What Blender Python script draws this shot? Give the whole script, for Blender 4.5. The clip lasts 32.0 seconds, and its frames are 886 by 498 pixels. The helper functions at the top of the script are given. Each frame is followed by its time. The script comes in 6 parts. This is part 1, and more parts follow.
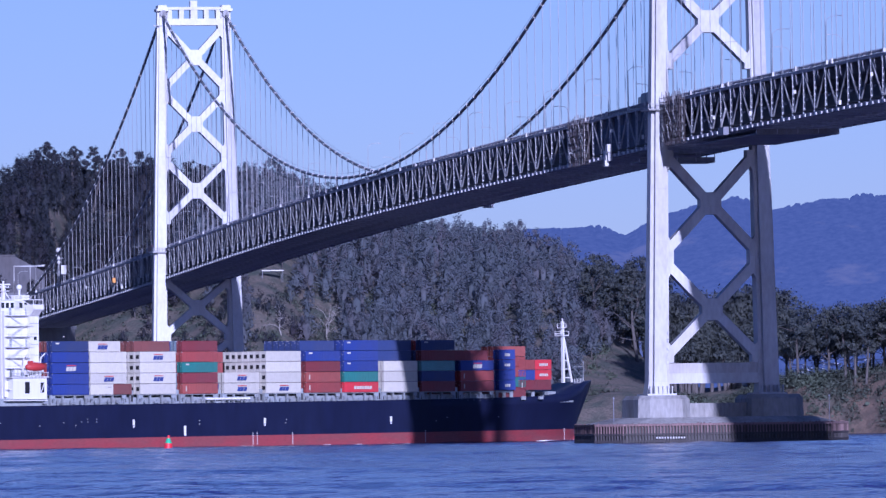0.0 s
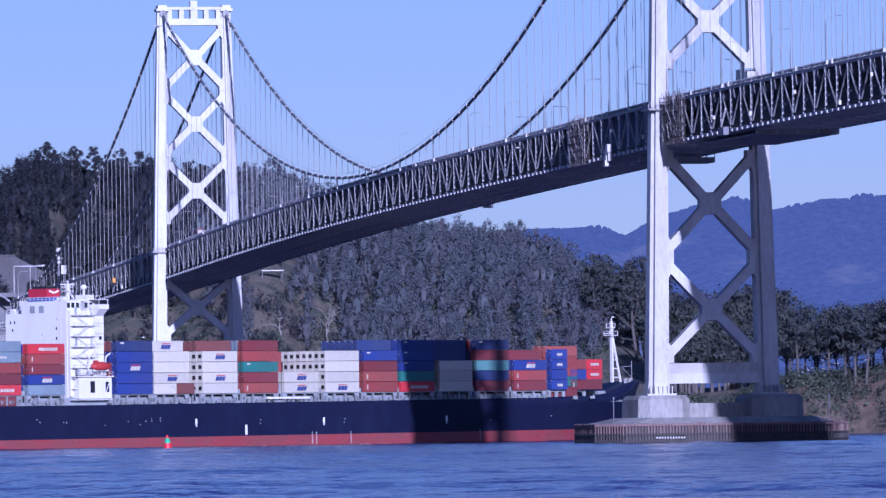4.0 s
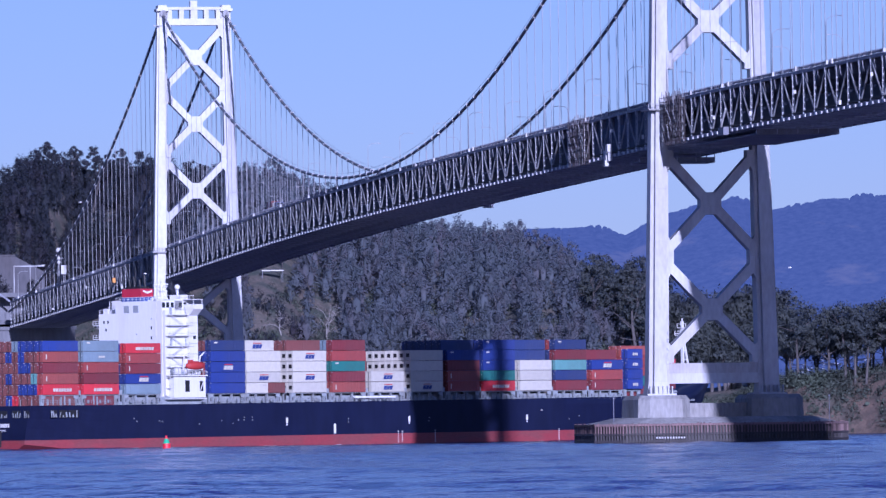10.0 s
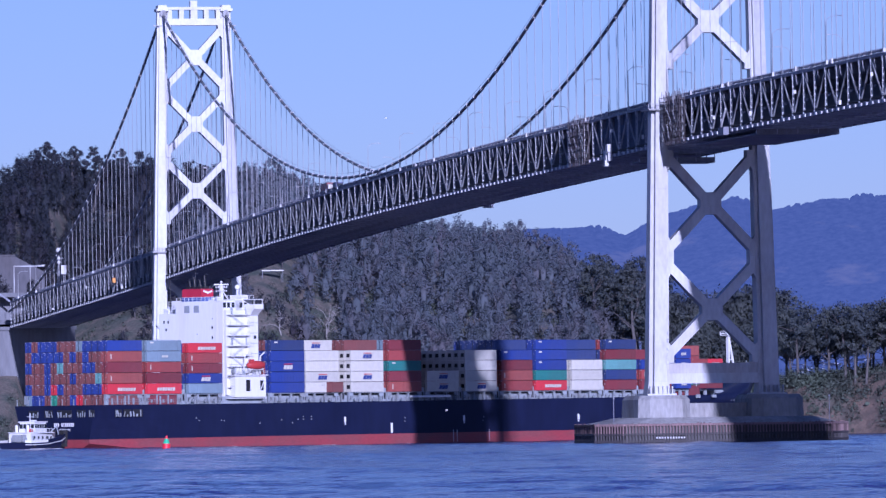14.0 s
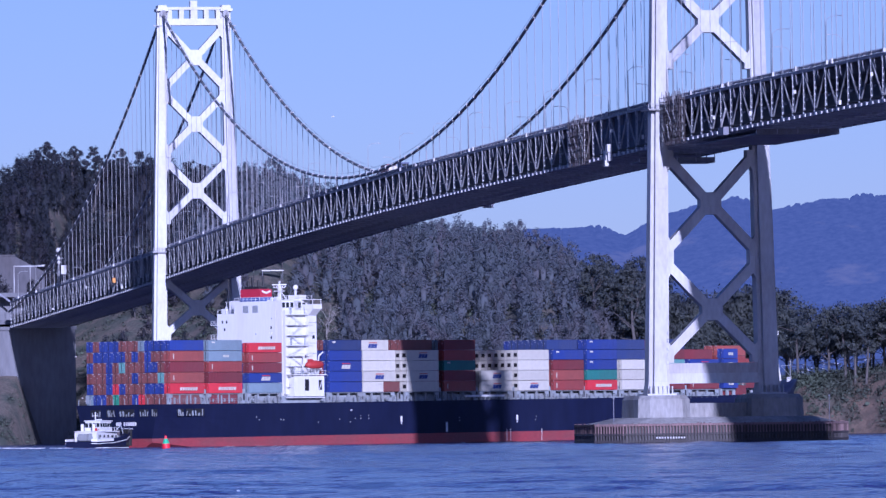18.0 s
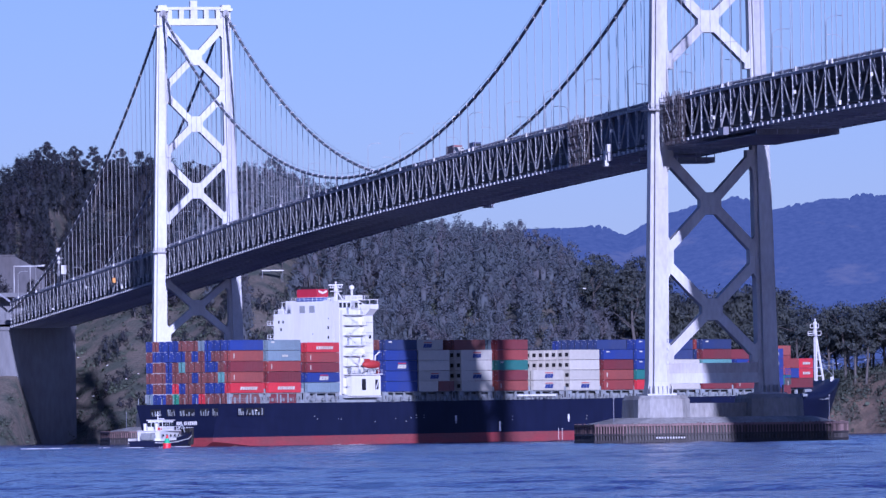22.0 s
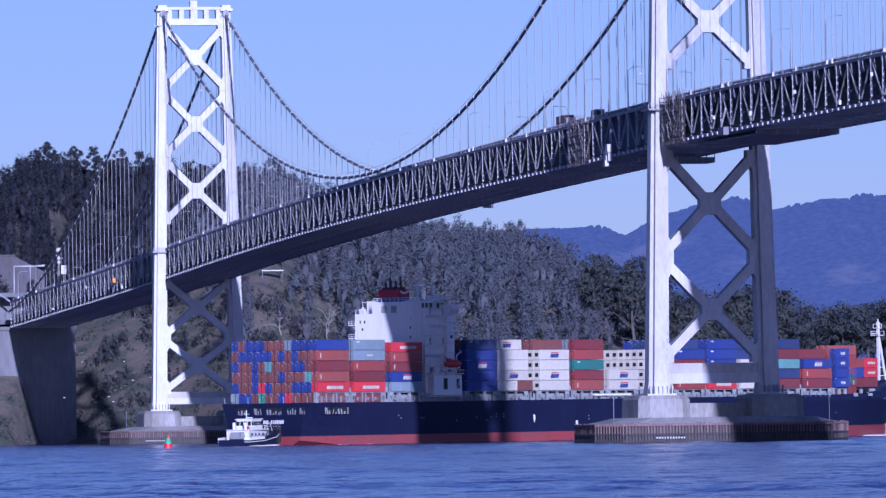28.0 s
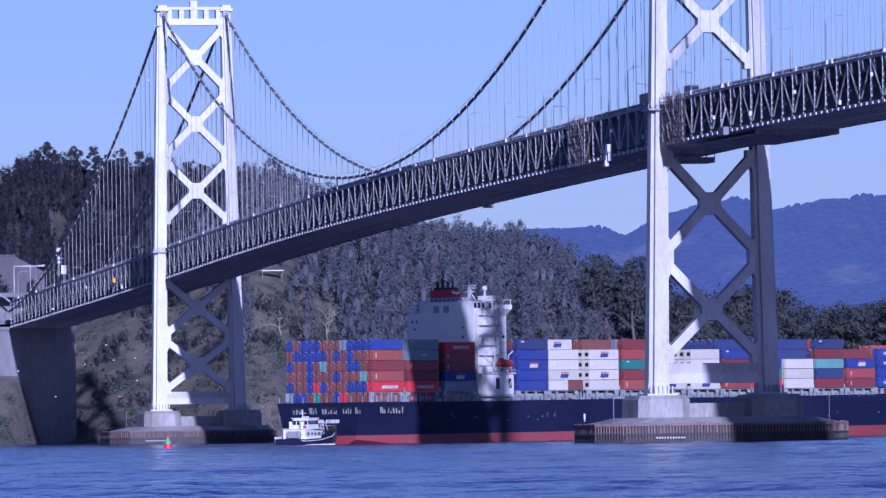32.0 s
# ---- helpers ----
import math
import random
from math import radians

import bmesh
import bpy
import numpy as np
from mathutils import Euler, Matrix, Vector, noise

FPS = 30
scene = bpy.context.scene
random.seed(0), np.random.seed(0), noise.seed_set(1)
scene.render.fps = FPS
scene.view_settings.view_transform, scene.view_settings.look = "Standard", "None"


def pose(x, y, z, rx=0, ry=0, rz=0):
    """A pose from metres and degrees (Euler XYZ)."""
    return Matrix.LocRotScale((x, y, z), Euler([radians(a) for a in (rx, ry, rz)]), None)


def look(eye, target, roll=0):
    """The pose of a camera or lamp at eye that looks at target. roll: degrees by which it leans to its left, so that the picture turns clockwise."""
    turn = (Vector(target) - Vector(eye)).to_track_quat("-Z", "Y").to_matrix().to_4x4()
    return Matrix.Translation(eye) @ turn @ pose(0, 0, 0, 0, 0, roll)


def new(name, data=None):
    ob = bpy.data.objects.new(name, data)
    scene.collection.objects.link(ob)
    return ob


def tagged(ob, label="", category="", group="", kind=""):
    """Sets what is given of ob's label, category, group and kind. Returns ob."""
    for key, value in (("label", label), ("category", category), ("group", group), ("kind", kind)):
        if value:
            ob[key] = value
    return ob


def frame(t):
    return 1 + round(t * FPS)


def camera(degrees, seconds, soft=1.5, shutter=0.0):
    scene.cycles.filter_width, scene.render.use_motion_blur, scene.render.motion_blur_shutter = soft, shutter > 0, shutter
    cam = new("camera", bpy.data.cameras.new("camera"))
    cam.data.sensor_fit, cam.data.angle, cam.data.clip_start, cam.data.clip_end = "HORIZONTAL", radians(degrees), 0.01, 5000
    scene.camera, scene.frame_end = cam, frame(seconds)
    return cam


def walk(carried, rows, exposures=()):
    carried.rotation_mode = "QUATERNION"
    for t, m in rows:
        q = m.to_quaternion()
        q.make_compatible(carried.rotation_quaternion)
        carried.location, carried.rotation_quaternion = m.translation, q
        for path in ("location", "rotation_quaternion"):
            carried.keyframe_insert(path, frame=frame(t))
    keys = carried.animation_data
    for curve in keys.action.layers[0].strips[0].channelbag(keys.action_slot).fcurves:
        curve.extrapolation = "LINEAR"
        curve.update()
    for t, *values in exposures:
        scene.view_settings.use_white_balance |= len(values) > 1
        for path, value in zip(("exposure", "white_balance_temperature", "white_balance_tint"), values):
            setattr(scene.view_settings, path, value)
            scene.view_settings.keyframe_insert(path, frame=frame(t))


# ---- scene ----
cam = camera(6.9214, 32.0, soft=1.4)
EYE = (-376.603, -1586.574, 4.279)
VIEW = look(EYE, (-376.603 + 390.59 * 2, -1586.574 + 1960.93 * 2, 4.279 + 48.6 * 2), -0.808)
walk(cam, [(0.0, VIEW), (32.0, VIEW)], exposures=[(0.0, 0.36, 4640, 55), (32.0, 0.36, 4640, 55)])

# light: afternoon sun from behind the viewer, almost along the bridge
SUN_EL = 14.6
SHIFT = 0.17                       # sideways drift of a shadow per metre of fall
down = math.sin(radians(SUN_EL))
side = SHIFT * down
ahead = math.sqrt(math.cos(radians(SUN_EL)) ** 2 - side ** 2)
sun = new("sun", bpy.data.lights.new("sun", "SUN"))
sun.data.energy, sun.data.angle, sun.data.color = 4.9, radians(0.53), (0.935, 0.905, 0.665)
sun.matrix_world = look((0, 0, 400), (side * 100, ahead * 100, 400 - down * 100))
world = bpy.data.worlds.new("sky")
scene.world = world
world.use_nodes = True
wn = world.node_tree.nodes
sky = wn.new("ShaderNodeTexSky")
sky.sky_type, sky.sun_disc = "NISHITA", False
sky.sun_elevation, sky.sun_rotation = radians(SUN_EL), math.pi + math.atan2(side, ahead)
sky.air_density, sky.dust_density, sky.ozone_density = 1.0, 0.25, 3.2
wn["Background"].inputs["Strength"].default_value = 0.054
# the air near the horizon is clear: its blue is taken a little higher up the sky
geo, lift = wn.new("ShaderNodeTexCoord"), wn.new("ShaderNodeVectorMath")
lift.operation = "ADD"
lift.inputs[1].default_value = (0, 0, 0.015)
world.node_tree.links.new(geo.outputs["Generated"], lift.inputs[0])
world.node_tree.links.new(lift.outputs[0], sky.inputs["Vector"])
world.node_tree.links.new(sky.outputs[0], wn["Background"].inputs["Color"])

# plan: x across the bridge, y along it from the near tower, z up from the water
AXIS = Vector((0.19535, 0.98073, 0))      # level line of sight
ACROSS = Vector((0.98073, -0.19535, 0))


def ashore(u, d, z=0.0):
    """A place u metres to the side of the line of sight and d metres along it."""
    return Vector((EYE[0], EYE[1], z)) + ACROSS * u + AXIS * d


# ---- materials ----
def mat(name, col, rough=0.6, metal=0.0, var=0.12, scale=0.5, bump=0.0, rnd=0.0, isle=0.0, stain=None, streak=1.0, two=None):
    """Paint or stone with grain at two scales. two: a second colour in broad patches; stain: dark wear, drawn out downwards by streak."""
    m = bpy.data.materials.new(name)
    m.use_nodes = True
    nt = m.node_tree
    n, l = nt.nodes, nt.links
    b = n["Principled BSDF"]
    b.inputs["Roughness"].default_value, b.inputs["Metallic"].default_value = rough, metal
    co = n.new("ShaderNodeTexCoord")
    mp = n.new("ShaderNodeMapping")
    mp.inputs["Scale"].default_value = (1, 1, 1 / streak)
    l.new(co.outputs["Object"], mp.inputs["Vector"])
    big, fine = n.new("ShaderNodeTexNoise"), n.new("ShaderNodeTexNoise")
    big.inputs["Scale"].default_value, fine.inputs["Scale"].default_value = scale, scale * 9
    big.inputs["Detail"].default_value = 4
    for q in (big, fine):
        l.new(mp.outputs[0], q.inputs["Vector"])
    base = n.new("ShaderNodeMix")
    base.data_type = "RGBA"
    base.inputs["A"].default_value = (*col, 1)
    base.inputs["B"].default_value = (*(two or stain or [c * (1 - 2 * var) for c in col]), 1)
    rampn = n.new("ShaderNodeMapRange")
    rampn.inputs["From Min"].default_value, rampn.inputs["From Max"].default_value = (0.42, 0.62) if (two or stain) else (0.3, 0.7)
    rampn.inputs["To Max"].default_value = 1.0 if two else (0.55 if stain else 0.6)
    l.new(big.outputs["Fac"], rampn.inputs["Value"])
    l.new(rampn.outputs[0], base.inputs["Factor"])
    hsv = n.new("ShaderNodeHueSaturation")
    l.new(base.outputs["Result"], hsv.inputs["Color"])
    val = n.new("ShaderNodeMapRange")
    val.inputs["From Min"].default_value, val.inputs["From Max"].default_value = 0.25, 0.75
    val.inputs["To Min"].default_value, val.inputs["To Max"].default_value = 1 - var, 1 + var
    l.new(fine.outputs["Fac"], val.inputs["Value"])
    out = val.outputs[0]
    for amount, kind in ((rnd, "ShaderNodeObjectInfo"), (isle, "ShaderNodeNewGeometry")):
        if amount:
            src, mr, mu = n.new(kind), n.new("ShaderNodeMapRange"), n.new("ShaderNodeMath")
            mr.inputs["To Min"].default_value, mr.inputs["To Max"].default_value = 1 - amount, 1 + amount
            l.new(src.outputs["Random" if kind.endswith("Info") else "Random Per Island"], mr.inputs["Value"])
            mu.operation = "MULTIPLY"
            l.new(out, mu.inputs[0])
            l.new(mr.outputs[0], mu.inputs[1])
            out = mu.outputs[0]
    l.new(out, hsv.inputs["Value"])
    l.new(hsv.outputs[0], b.inputs["Base Color"])
    if bump:
        bp = n.new("ShaderNodeBump")
        bp.inputs["Strength"].default_value, bp.inputs["Distance"].default_value = bump, 0.5 / scale * 0.2
        l.new(fine.outputs["Fac"], bp.inputs["Height"])
        l.new(bp.outputs[0], b.inputs["Normal"])
    return m


TOWER = mat("tower_paint", (0.45, 0.462, 0.49), 0.55, 0, 0.09, 0.14, 0.0, 0.06, stain=(0.37, 0.36, 0.36), streak=2)
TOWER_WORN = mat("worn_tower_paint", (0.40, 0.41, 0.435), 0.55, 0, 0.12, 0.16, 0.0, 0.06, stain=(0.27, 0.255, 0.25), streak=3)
STRUT = mat("strut_paint", (0.33, 0.325, 0.33), 0.6, 0, 0.12, 0.2, 0.0, 0.05, stain=(0.24, 0.22, 0.20), streak=4)
STEEL = mat("truss_paint", (0.29, 0.30, 0.32), 0.55, 0, 0.15, 0.3, 0, 0.16, stain=(0.13, 0.115, 0.11))
# truss paint made paler and bluer: haze under the floor is put into the colour
STEEL_DK = mat("hazed_floor_steel", (0.38, 0.42, 0.50), 0.7, 0, 0.2, 0.15, stain=(0.25, 0.27, 0.32))
# the truss paint darkened and blued: shade is put into the colour
STEEL_SHADED = mat("shaded_steel", (0.155, 0.165, 0.21), 0.65, 0, 0.2, 0.3, 0, 0.15, stain=(0.09, 0.09, 0.11))
PLATE = mat("bright_plate", (0.42, 0.43, 0.46), 0.5, 0, 0.1, 0.5, 0, 0.1)
ROPE = mat("wire_rope", (0.30, 0.31, 0.34), 0.6, 0.2, 0.15, 1.0, 0, 0.15)
CABLE = mat("cable_wrap", (0.17, 0.18, 0.20), 0.6, 0.1, 0.2, 0.4)
BAND = mat("cable_band", (0.50, 0.50, 0.52), 0.5, 0.1, 0.1, 1.0)
CONCRETE = mat("concrete", (0.265, 0.265, 0.265), 0.85, 0, 0.2, 0.15, 0.3, stain=(0.13, 0.12, 0.11), streak=3)
# darkened and blued concrete: deck shadow and haze are put into its colour
SHADED_CONCRETE = mat("shaded_concrete", (0.145, 0.15, 0.17), 0.9, 0, 0.15, 0.08, 0.3, stain=(0.09, 0.09, 0.10), streak=4)
TIMBER = mat("fender_timber", (0.135, 0.090, 0.092), 0.9, 0, 0.25, 0.6, 0.3, 0.4, stain=(0.07, 0.055, 0.055), streak=4)
WET_TIMBER = mat("wet_timber", (0.038, 0.034, 0.040), 0.7, 0, 0.25, 0.6, 0.3, 0.35, stain=(0.03, 0.028, 0.03), streak=4)
RUSTY = mat("rusty_scaffold", (0.125, 0.106, 0.115), 0.9, 0.0, 0.3, 0.5, 0, 0.3, stain=(0.07, 0.06, 0.06))
ASPHALT = mat("asphalt", (0.06, 0.06, 0.062), 0.9, 0, 0.2, 0.4)
TARP = mat("white_tarp", (0.52, 0.52, 0.52), 0.8, 0, 0.12, 0.4)
WHITE = mat("white_paint", (0.62, 0.63, 0.64), 0.4, 0, 0.04, 0.15, stain=(0.56, 0.55, 0.545), streak=6)
GREY = mat("deck_grey", (0.25, 0.28, 0.31), 0.6, 0, 0.15, 0.3, stain=(0.17, 0.17, 0.17))
BLACK = mat("hull_black", (0.0075, 0.010, 0.034), 0.5, 0, 0.15, 0.05, stain=(0.010, 0.013, 0.038), streak=3)
BLACK.node_tree.nodes["Principled BSDF"].inputs["Specular IOR Level"].default_value = 0.22
BOOT = mat("hull_red", (0.235, 0.040, 0.047), 0.5, 0, 0.16, 0.09, stain=(0.15, 0.060, 0.062), streak=0.25)
DARK = mat("dark_opening", (0.015, 0.015, 0.018), 0.5)
GLASSY = mat("dark_window", (0.02, 0.025, 0.03), 0.12)
RUBBER = mat("rubber", (0.018, 0.018, 0.02), 0.9, 0, 0.3, 1.0)
ORANGE = mat("lifeboat_orange", (0.38, 0.038, 0.034), 0.5, 0, 0.08, 0.5)
FUNRED = mat("funnel_red", (0.38, 0.022, 0.045), 0.5, 0, 0.08, 0.3)
FUNBLUE = mat("funnel_blue", (0.05, 0.09, 0.26), 0.5, 0, 0.08, 0.3)
RED = mat("marker_red", (0.62, 0.02, 0.035), 0.45, 0, 0.08, 1.0)
GREEN = mat("marker_green", (0.03, 0.40, 0.20), 0.45, 0, 0.08, 1.0)
BOXES = {
    "blue": (0.028, 0.048, 0.21), "navy": (0.030, 0.046, 0.135), "red": (0.25, 0.052, 0.050), "maroon": (0.16, 0.033, 0.040),
    "salmon": (0.27, 0.070, 0.060), "bright": (0.46, 0.035, 0.045), "teal": (0.028, 0.15, 0.14), "aqua": (0.11, 0.26, 0.26),
    "white": (0.46, 0.445, 0.395), "grey": (0.17, 0.23, 0.28), "rust": (0.165, 0.060, 0.056), "green": (0.03, 0.20, 0.13)}
BOXMAT = {k: mat("box_" + k, v, 0.5, 0, 0.07, 0.25, 0, 0.10, stain=[c * (0.88 if k == "white" else 0.7) + 0.02 for c in v], streak=2) for k, v in BOXES.items()}


# ---- building blocks ----
def box(bm, c, size, rot=None):
    """A box about c, turned by rot."""
    m = Matrix.Translation(c) @ (rot.to_4x4() if rot else Matrix.Identity(4)) @ Matrix.Diagonal((*size, 1))
    return bmesh.ops.create_cube(bm, size=1.0, matrix=m)["verts"]


def beam(bm, p, q, w, h):
    """A bar from p to q, w across and h deep."""
    p, q = Vector(p), Vector(q)
    v = q - p
    x = v.normalized()
    y = Vector((0, 0, 1)).cross(x)
    y = y.normalized() if y.length > 1e-4 else Vector((1, 0, 0))
    z = x.cross(y)
    r = Matrix((x, y, z)).transposed()
    box(bm, (p + q) / 2, (v.length, w, h), r)


def tube(bm, p, q, r, seg=8, r2=None):
    p, q = Vector(p), Vector(q)
    v = q - p
    m = Matrix.Translation((p + q) / 2) @ v.to_track_quat("Z", "Y").to_matrix().to_4x4()
    bmesh.ops.create_cone(bm, cap_ends=True, segments=seg, radius1=r, radius2=r if r2 is None else r2, depth=v.length, matrix=m)


def mesh_of(name, bm, material):
    me = bpy.data.meshes.new(name)
    bm.to_mesh(me)
    bm.free()
    for m in (material if isinstance(material, (list, tuple)) else [material]):
        me.materials.append(m)
    return me


def part(name, bm, material, parent, label="", at=None):
    """Links a bmesh, or a mesh that is shared, as one part under a thing."""
    ob = new(name, mesh_of(name, bm, material) if isinstance(bm, bmesh.types.BMesh) else bm)
    ob.parent = parent
    if at is not None:
        ob.matrix_basis = at
    return tagged(ob, label=label)


def thing(name, label, category, group="", at=None, kind=""):
    ob = new(name)
    if at is not None:
        ob.matrix_basis = at
    return tagged(ob, label, category, group, kind)


def arrays(name, verts, faces, material):
    """A mesh from numpy arrays of corners and quads."""
    me = bpy.data.meshes.new(name)
    me.vertices.add(len(verts))
    me.vertices.foreach_set("co", verts.astype(np.float32).ravel())
    k = faces.shape[1]
    me.loops.add(faces.size)
    me.loops.foreach_set("vertex_index", faces.astype(np.int32).ravel())
    me.polygons.add(len(faces))
    me.polygons.foreach_set("loop_start", np.arange(0, faces.size, k, dtype=np.int32))
    me.polygons.foreach_set("loop_total", np.full(len(faces), k, dtype=np.int32))
    me.update(calc_edges=True)
    me.materials.append(material)
    return me




# ---- water, land and distance ----
def water():
    m = bpy.data.materials.new("sea_water")
    m.use_nodes = True
    n, l = m.node_tree.nodes, m.node_tree.links
    b = n["Principled BSDF"]
    b.inputs["Base Color"].default_value = (0.028, 0.032, 0.12, 1)
    b.inputs["Roughness"].default_value, b.inputs["IOR"].default_value = 0.14, 1.33
    b.inputs["Specular IOR Level"].default_value = 0.30
    co = n.new("ShaderNodeTexCoord")
    hts = []
    for sc, st, rot in (((9, 12, 1), 1.5, -0.197), ((3.6, 7, 1), 2.8, -0.19), ((1.4, 4, 1), 1.8, -0.21), ((0.35, 1.6, 1), 0.5, -0.2)):
        mp, no, mu = n.new("ShaderNodeMapping"), n.new("ShaderNodeTexNoise"), n.new("ShaderNodeMath")
        mp.inputs["Scale"].default_value, mp.inputs["Rotation"].default_value = sc, (0, 0, rot)
        mp.vector_type = "TEXTURE"
        no.inputs["Detail"].default_value = 4
        no.inputs["Scale"].default_value = 1.0
        l.new(co.outputs["Object"], mp.inputs["Vector"])
        l.new(mp.outputs[0], no.inputs["Vector"])
        mu.operation = "MULTIPLY"
        mu.inputs[1].default_value = st
        l.new(no.outputs["Fac"], mu.inputs[0])
        hts.append(mu.outputs[0])
    add = None
    for h in hts:
        if add is None:
            add = h
        else:
            a = n.new("ShaderNodeMath")
            l.new(add, a.inputs[0])
            l.new(h, a.inputs[1])
            add = a.outputs[0]
    bp = n.new("ShaderNodeBump")
    bp.inputs["Strength"].default_value, bp.inputs["Distance"].default_value = 1.0, 0.4
    l.new(add, bp.inputs["Height"])
    l.new(bp.outputs[0], b.inputs["Normal"])
    # one sheet, with real wavelets in the stretch before the bridge
    ds = np.concatenate([[-7000, -3000, -1000, 0, 200, 330], np.arange(400, 900, 2.0), np.arange(900, 1900, 4.0), np.arange(1900, 2700, 8), [2800, 3000, 4000, 6000, 12000]])
    us = np.concatenate([[-9000, -3000, -1000, -400, -250], np.arange(-180, 180.1, 1.2), [250, 400, 1000, 3000, 9000]])
    U, D = np.meshgrid(us, ds)
    rng = np.random.default_rng(4)
    Z = np.zeros_like(U)
    for k in range(60):
        wl = 3.2 * 9 ** rng.random()
        a = rng.normal(1.35, 0.5)
        w = 2 * math.pi / wl
        Z += 0.0088 * wl ** 0.85 / 3.2 * np.sin(w * (math.cos(a) * U + math.sin(a) * D) + rng.uniform(0, 6.28))
    for k in range(14):                     # long-crested swell that comes towards the viewer
        wl = 11 * 3.2 ** rng.random()
        a = rng.normal(math.pi / 2, 0.10)
        w = 2 * math.pi / wl
        Z += 0.0042 * wl / 3.2 * np.sin(w * (math.cos(a) * U + math.sin(a) * D) + rng.uniform(0, 6.28))
    for k in range(46):                     # short chop that runs across
        wl = 3.4 * 2.6 ** rng.random()
        a = rng.choice([-1, 1]) * abs(rng.normal(0.28, 0.16)) + (math.pi if rng.random() < 0.5 else 0)
        w = 2 * math.pi / wl
        Z += 0.0055 * (wl / 5) * np.sin(w * (math.cos(a) * U + math.sin(a) * D) + rng.uniform(0, 6.28))
    for d0, u0, hw, hh in ((560, 60, 190, 0.15), (592, 90, 150, 0.20), (668, -20, 120, 0.12), (742, 40, 170, 0.12), (905, 120, 160, 0.18), (948, 110, 170, 0.24), (1130, -40, 150, 0.15)):
        line = D - d0 - 7 * np.sin(U / 47 + d0) - 0.05 * (U - u0)       # old wakes of passing boats
        Z += hh * np.exp(-(line / 7) ** 2) * np.exp(-((U - u0) / hw) ** 4)
    gust = 0.75 + 0.45 * np.sin(D * 0.021 + 1.5 * np.sin(U * 0.012)) * np.sin(D * 0.0083 + U * 0.004 + 1)
    fade = np.clip((D - 330) / 90, 0, 1) * np.clip((2500 - D) / 500, 0, 1) * np.clip((240 - np.abs(U)) / 60, 0, 1)
    Z *= gust * fade
    V = np.array(EYE) * np.array([1, 1, 0]) + U[..., None] * np.array(ACROSS) + D[..., None] * np.array(AXIS)
    V[..., 2] = Z
    nu = len(us)
    i = np.arange(len(ds) - 1)[:, None] * nu + np.arange(nu - 1)[None, :]
    F = np.stack([i, i + 1, i + nu + 1, i + nu], -1).reshape(-1, 4)
    me = arrays("water", V.reshape(-1, 3), F, m)
    me.polygons.foreach_set("use_smooth", np.ones(len(F), dtype=bool))
    tagged(new("water", me), "blue rippled bay water with dark wind streaks", "water", "structure")


water()

# island: height of the crest of the land, and of the ledge over the shore, along the side axis u (metres)
CREST_U = [-330, -182, -162, -135, -119, -84, -68, -52, -38, -19, -6, 15, 33, 50, 59, 71, 90, 120, 330]
CREST_Z = [88, 97, 101, 101, 99, 96, 97, 89, 84, 73, 75, 71, 70, 62, 55, 46, 26, 22, 21]
LEDGE_U = [-330, -160, -152, -146, -125, -90, -62, -50, 20, 60, 100, 125, 150, 330]
LEDGE_Z = [8, 8, 7, 5, 9, 14, 17, 8, 8, 12, 10, 16, 20, 20]


def land_z(u, d):
    """Height of the island's ground."""
    shore = 2625 + 18 * math.sin(u * 0.021) + 7 * math.sin(u * 0.13 + 1) - max(0.0, u - 70) * 0.55 + 40 * min(1.0, max(0.0, (-u - 80) / 30)) - 72 * min(1.0, max(0.0, (-u - 147) / 8))
    ledge, crest = np.interp(u, LEDGE_U, LEDGE_Z), np.interp(u, CREST_U, CREST_Z)
    k = d - shore
    if k < 0:
        return -4 + max(-1.0, k / 30) * 4
    wob = noise.noise((u * 0.03, d * 0.03, 0)) * 4 + noise.noise((u * 0.10, d * 0.05, 5)) * 0.9
    if k < 26:
        f = k / 26
        return -4 + (ledge + 4) * f ** 0.75 + wob * f * 0.8
    f = min(1.0, (k - 26) / 360)
    z = ledge + (crest - ledge) * (math.sin(f * math.pi / 2) ** 1.15) + wob
    if u > 75:
        z -= max(0.0, k - 170) * 0.25 * min(1.0, (u - 75) / 25)
    return z - max(0.0, k - 420) * 0.35


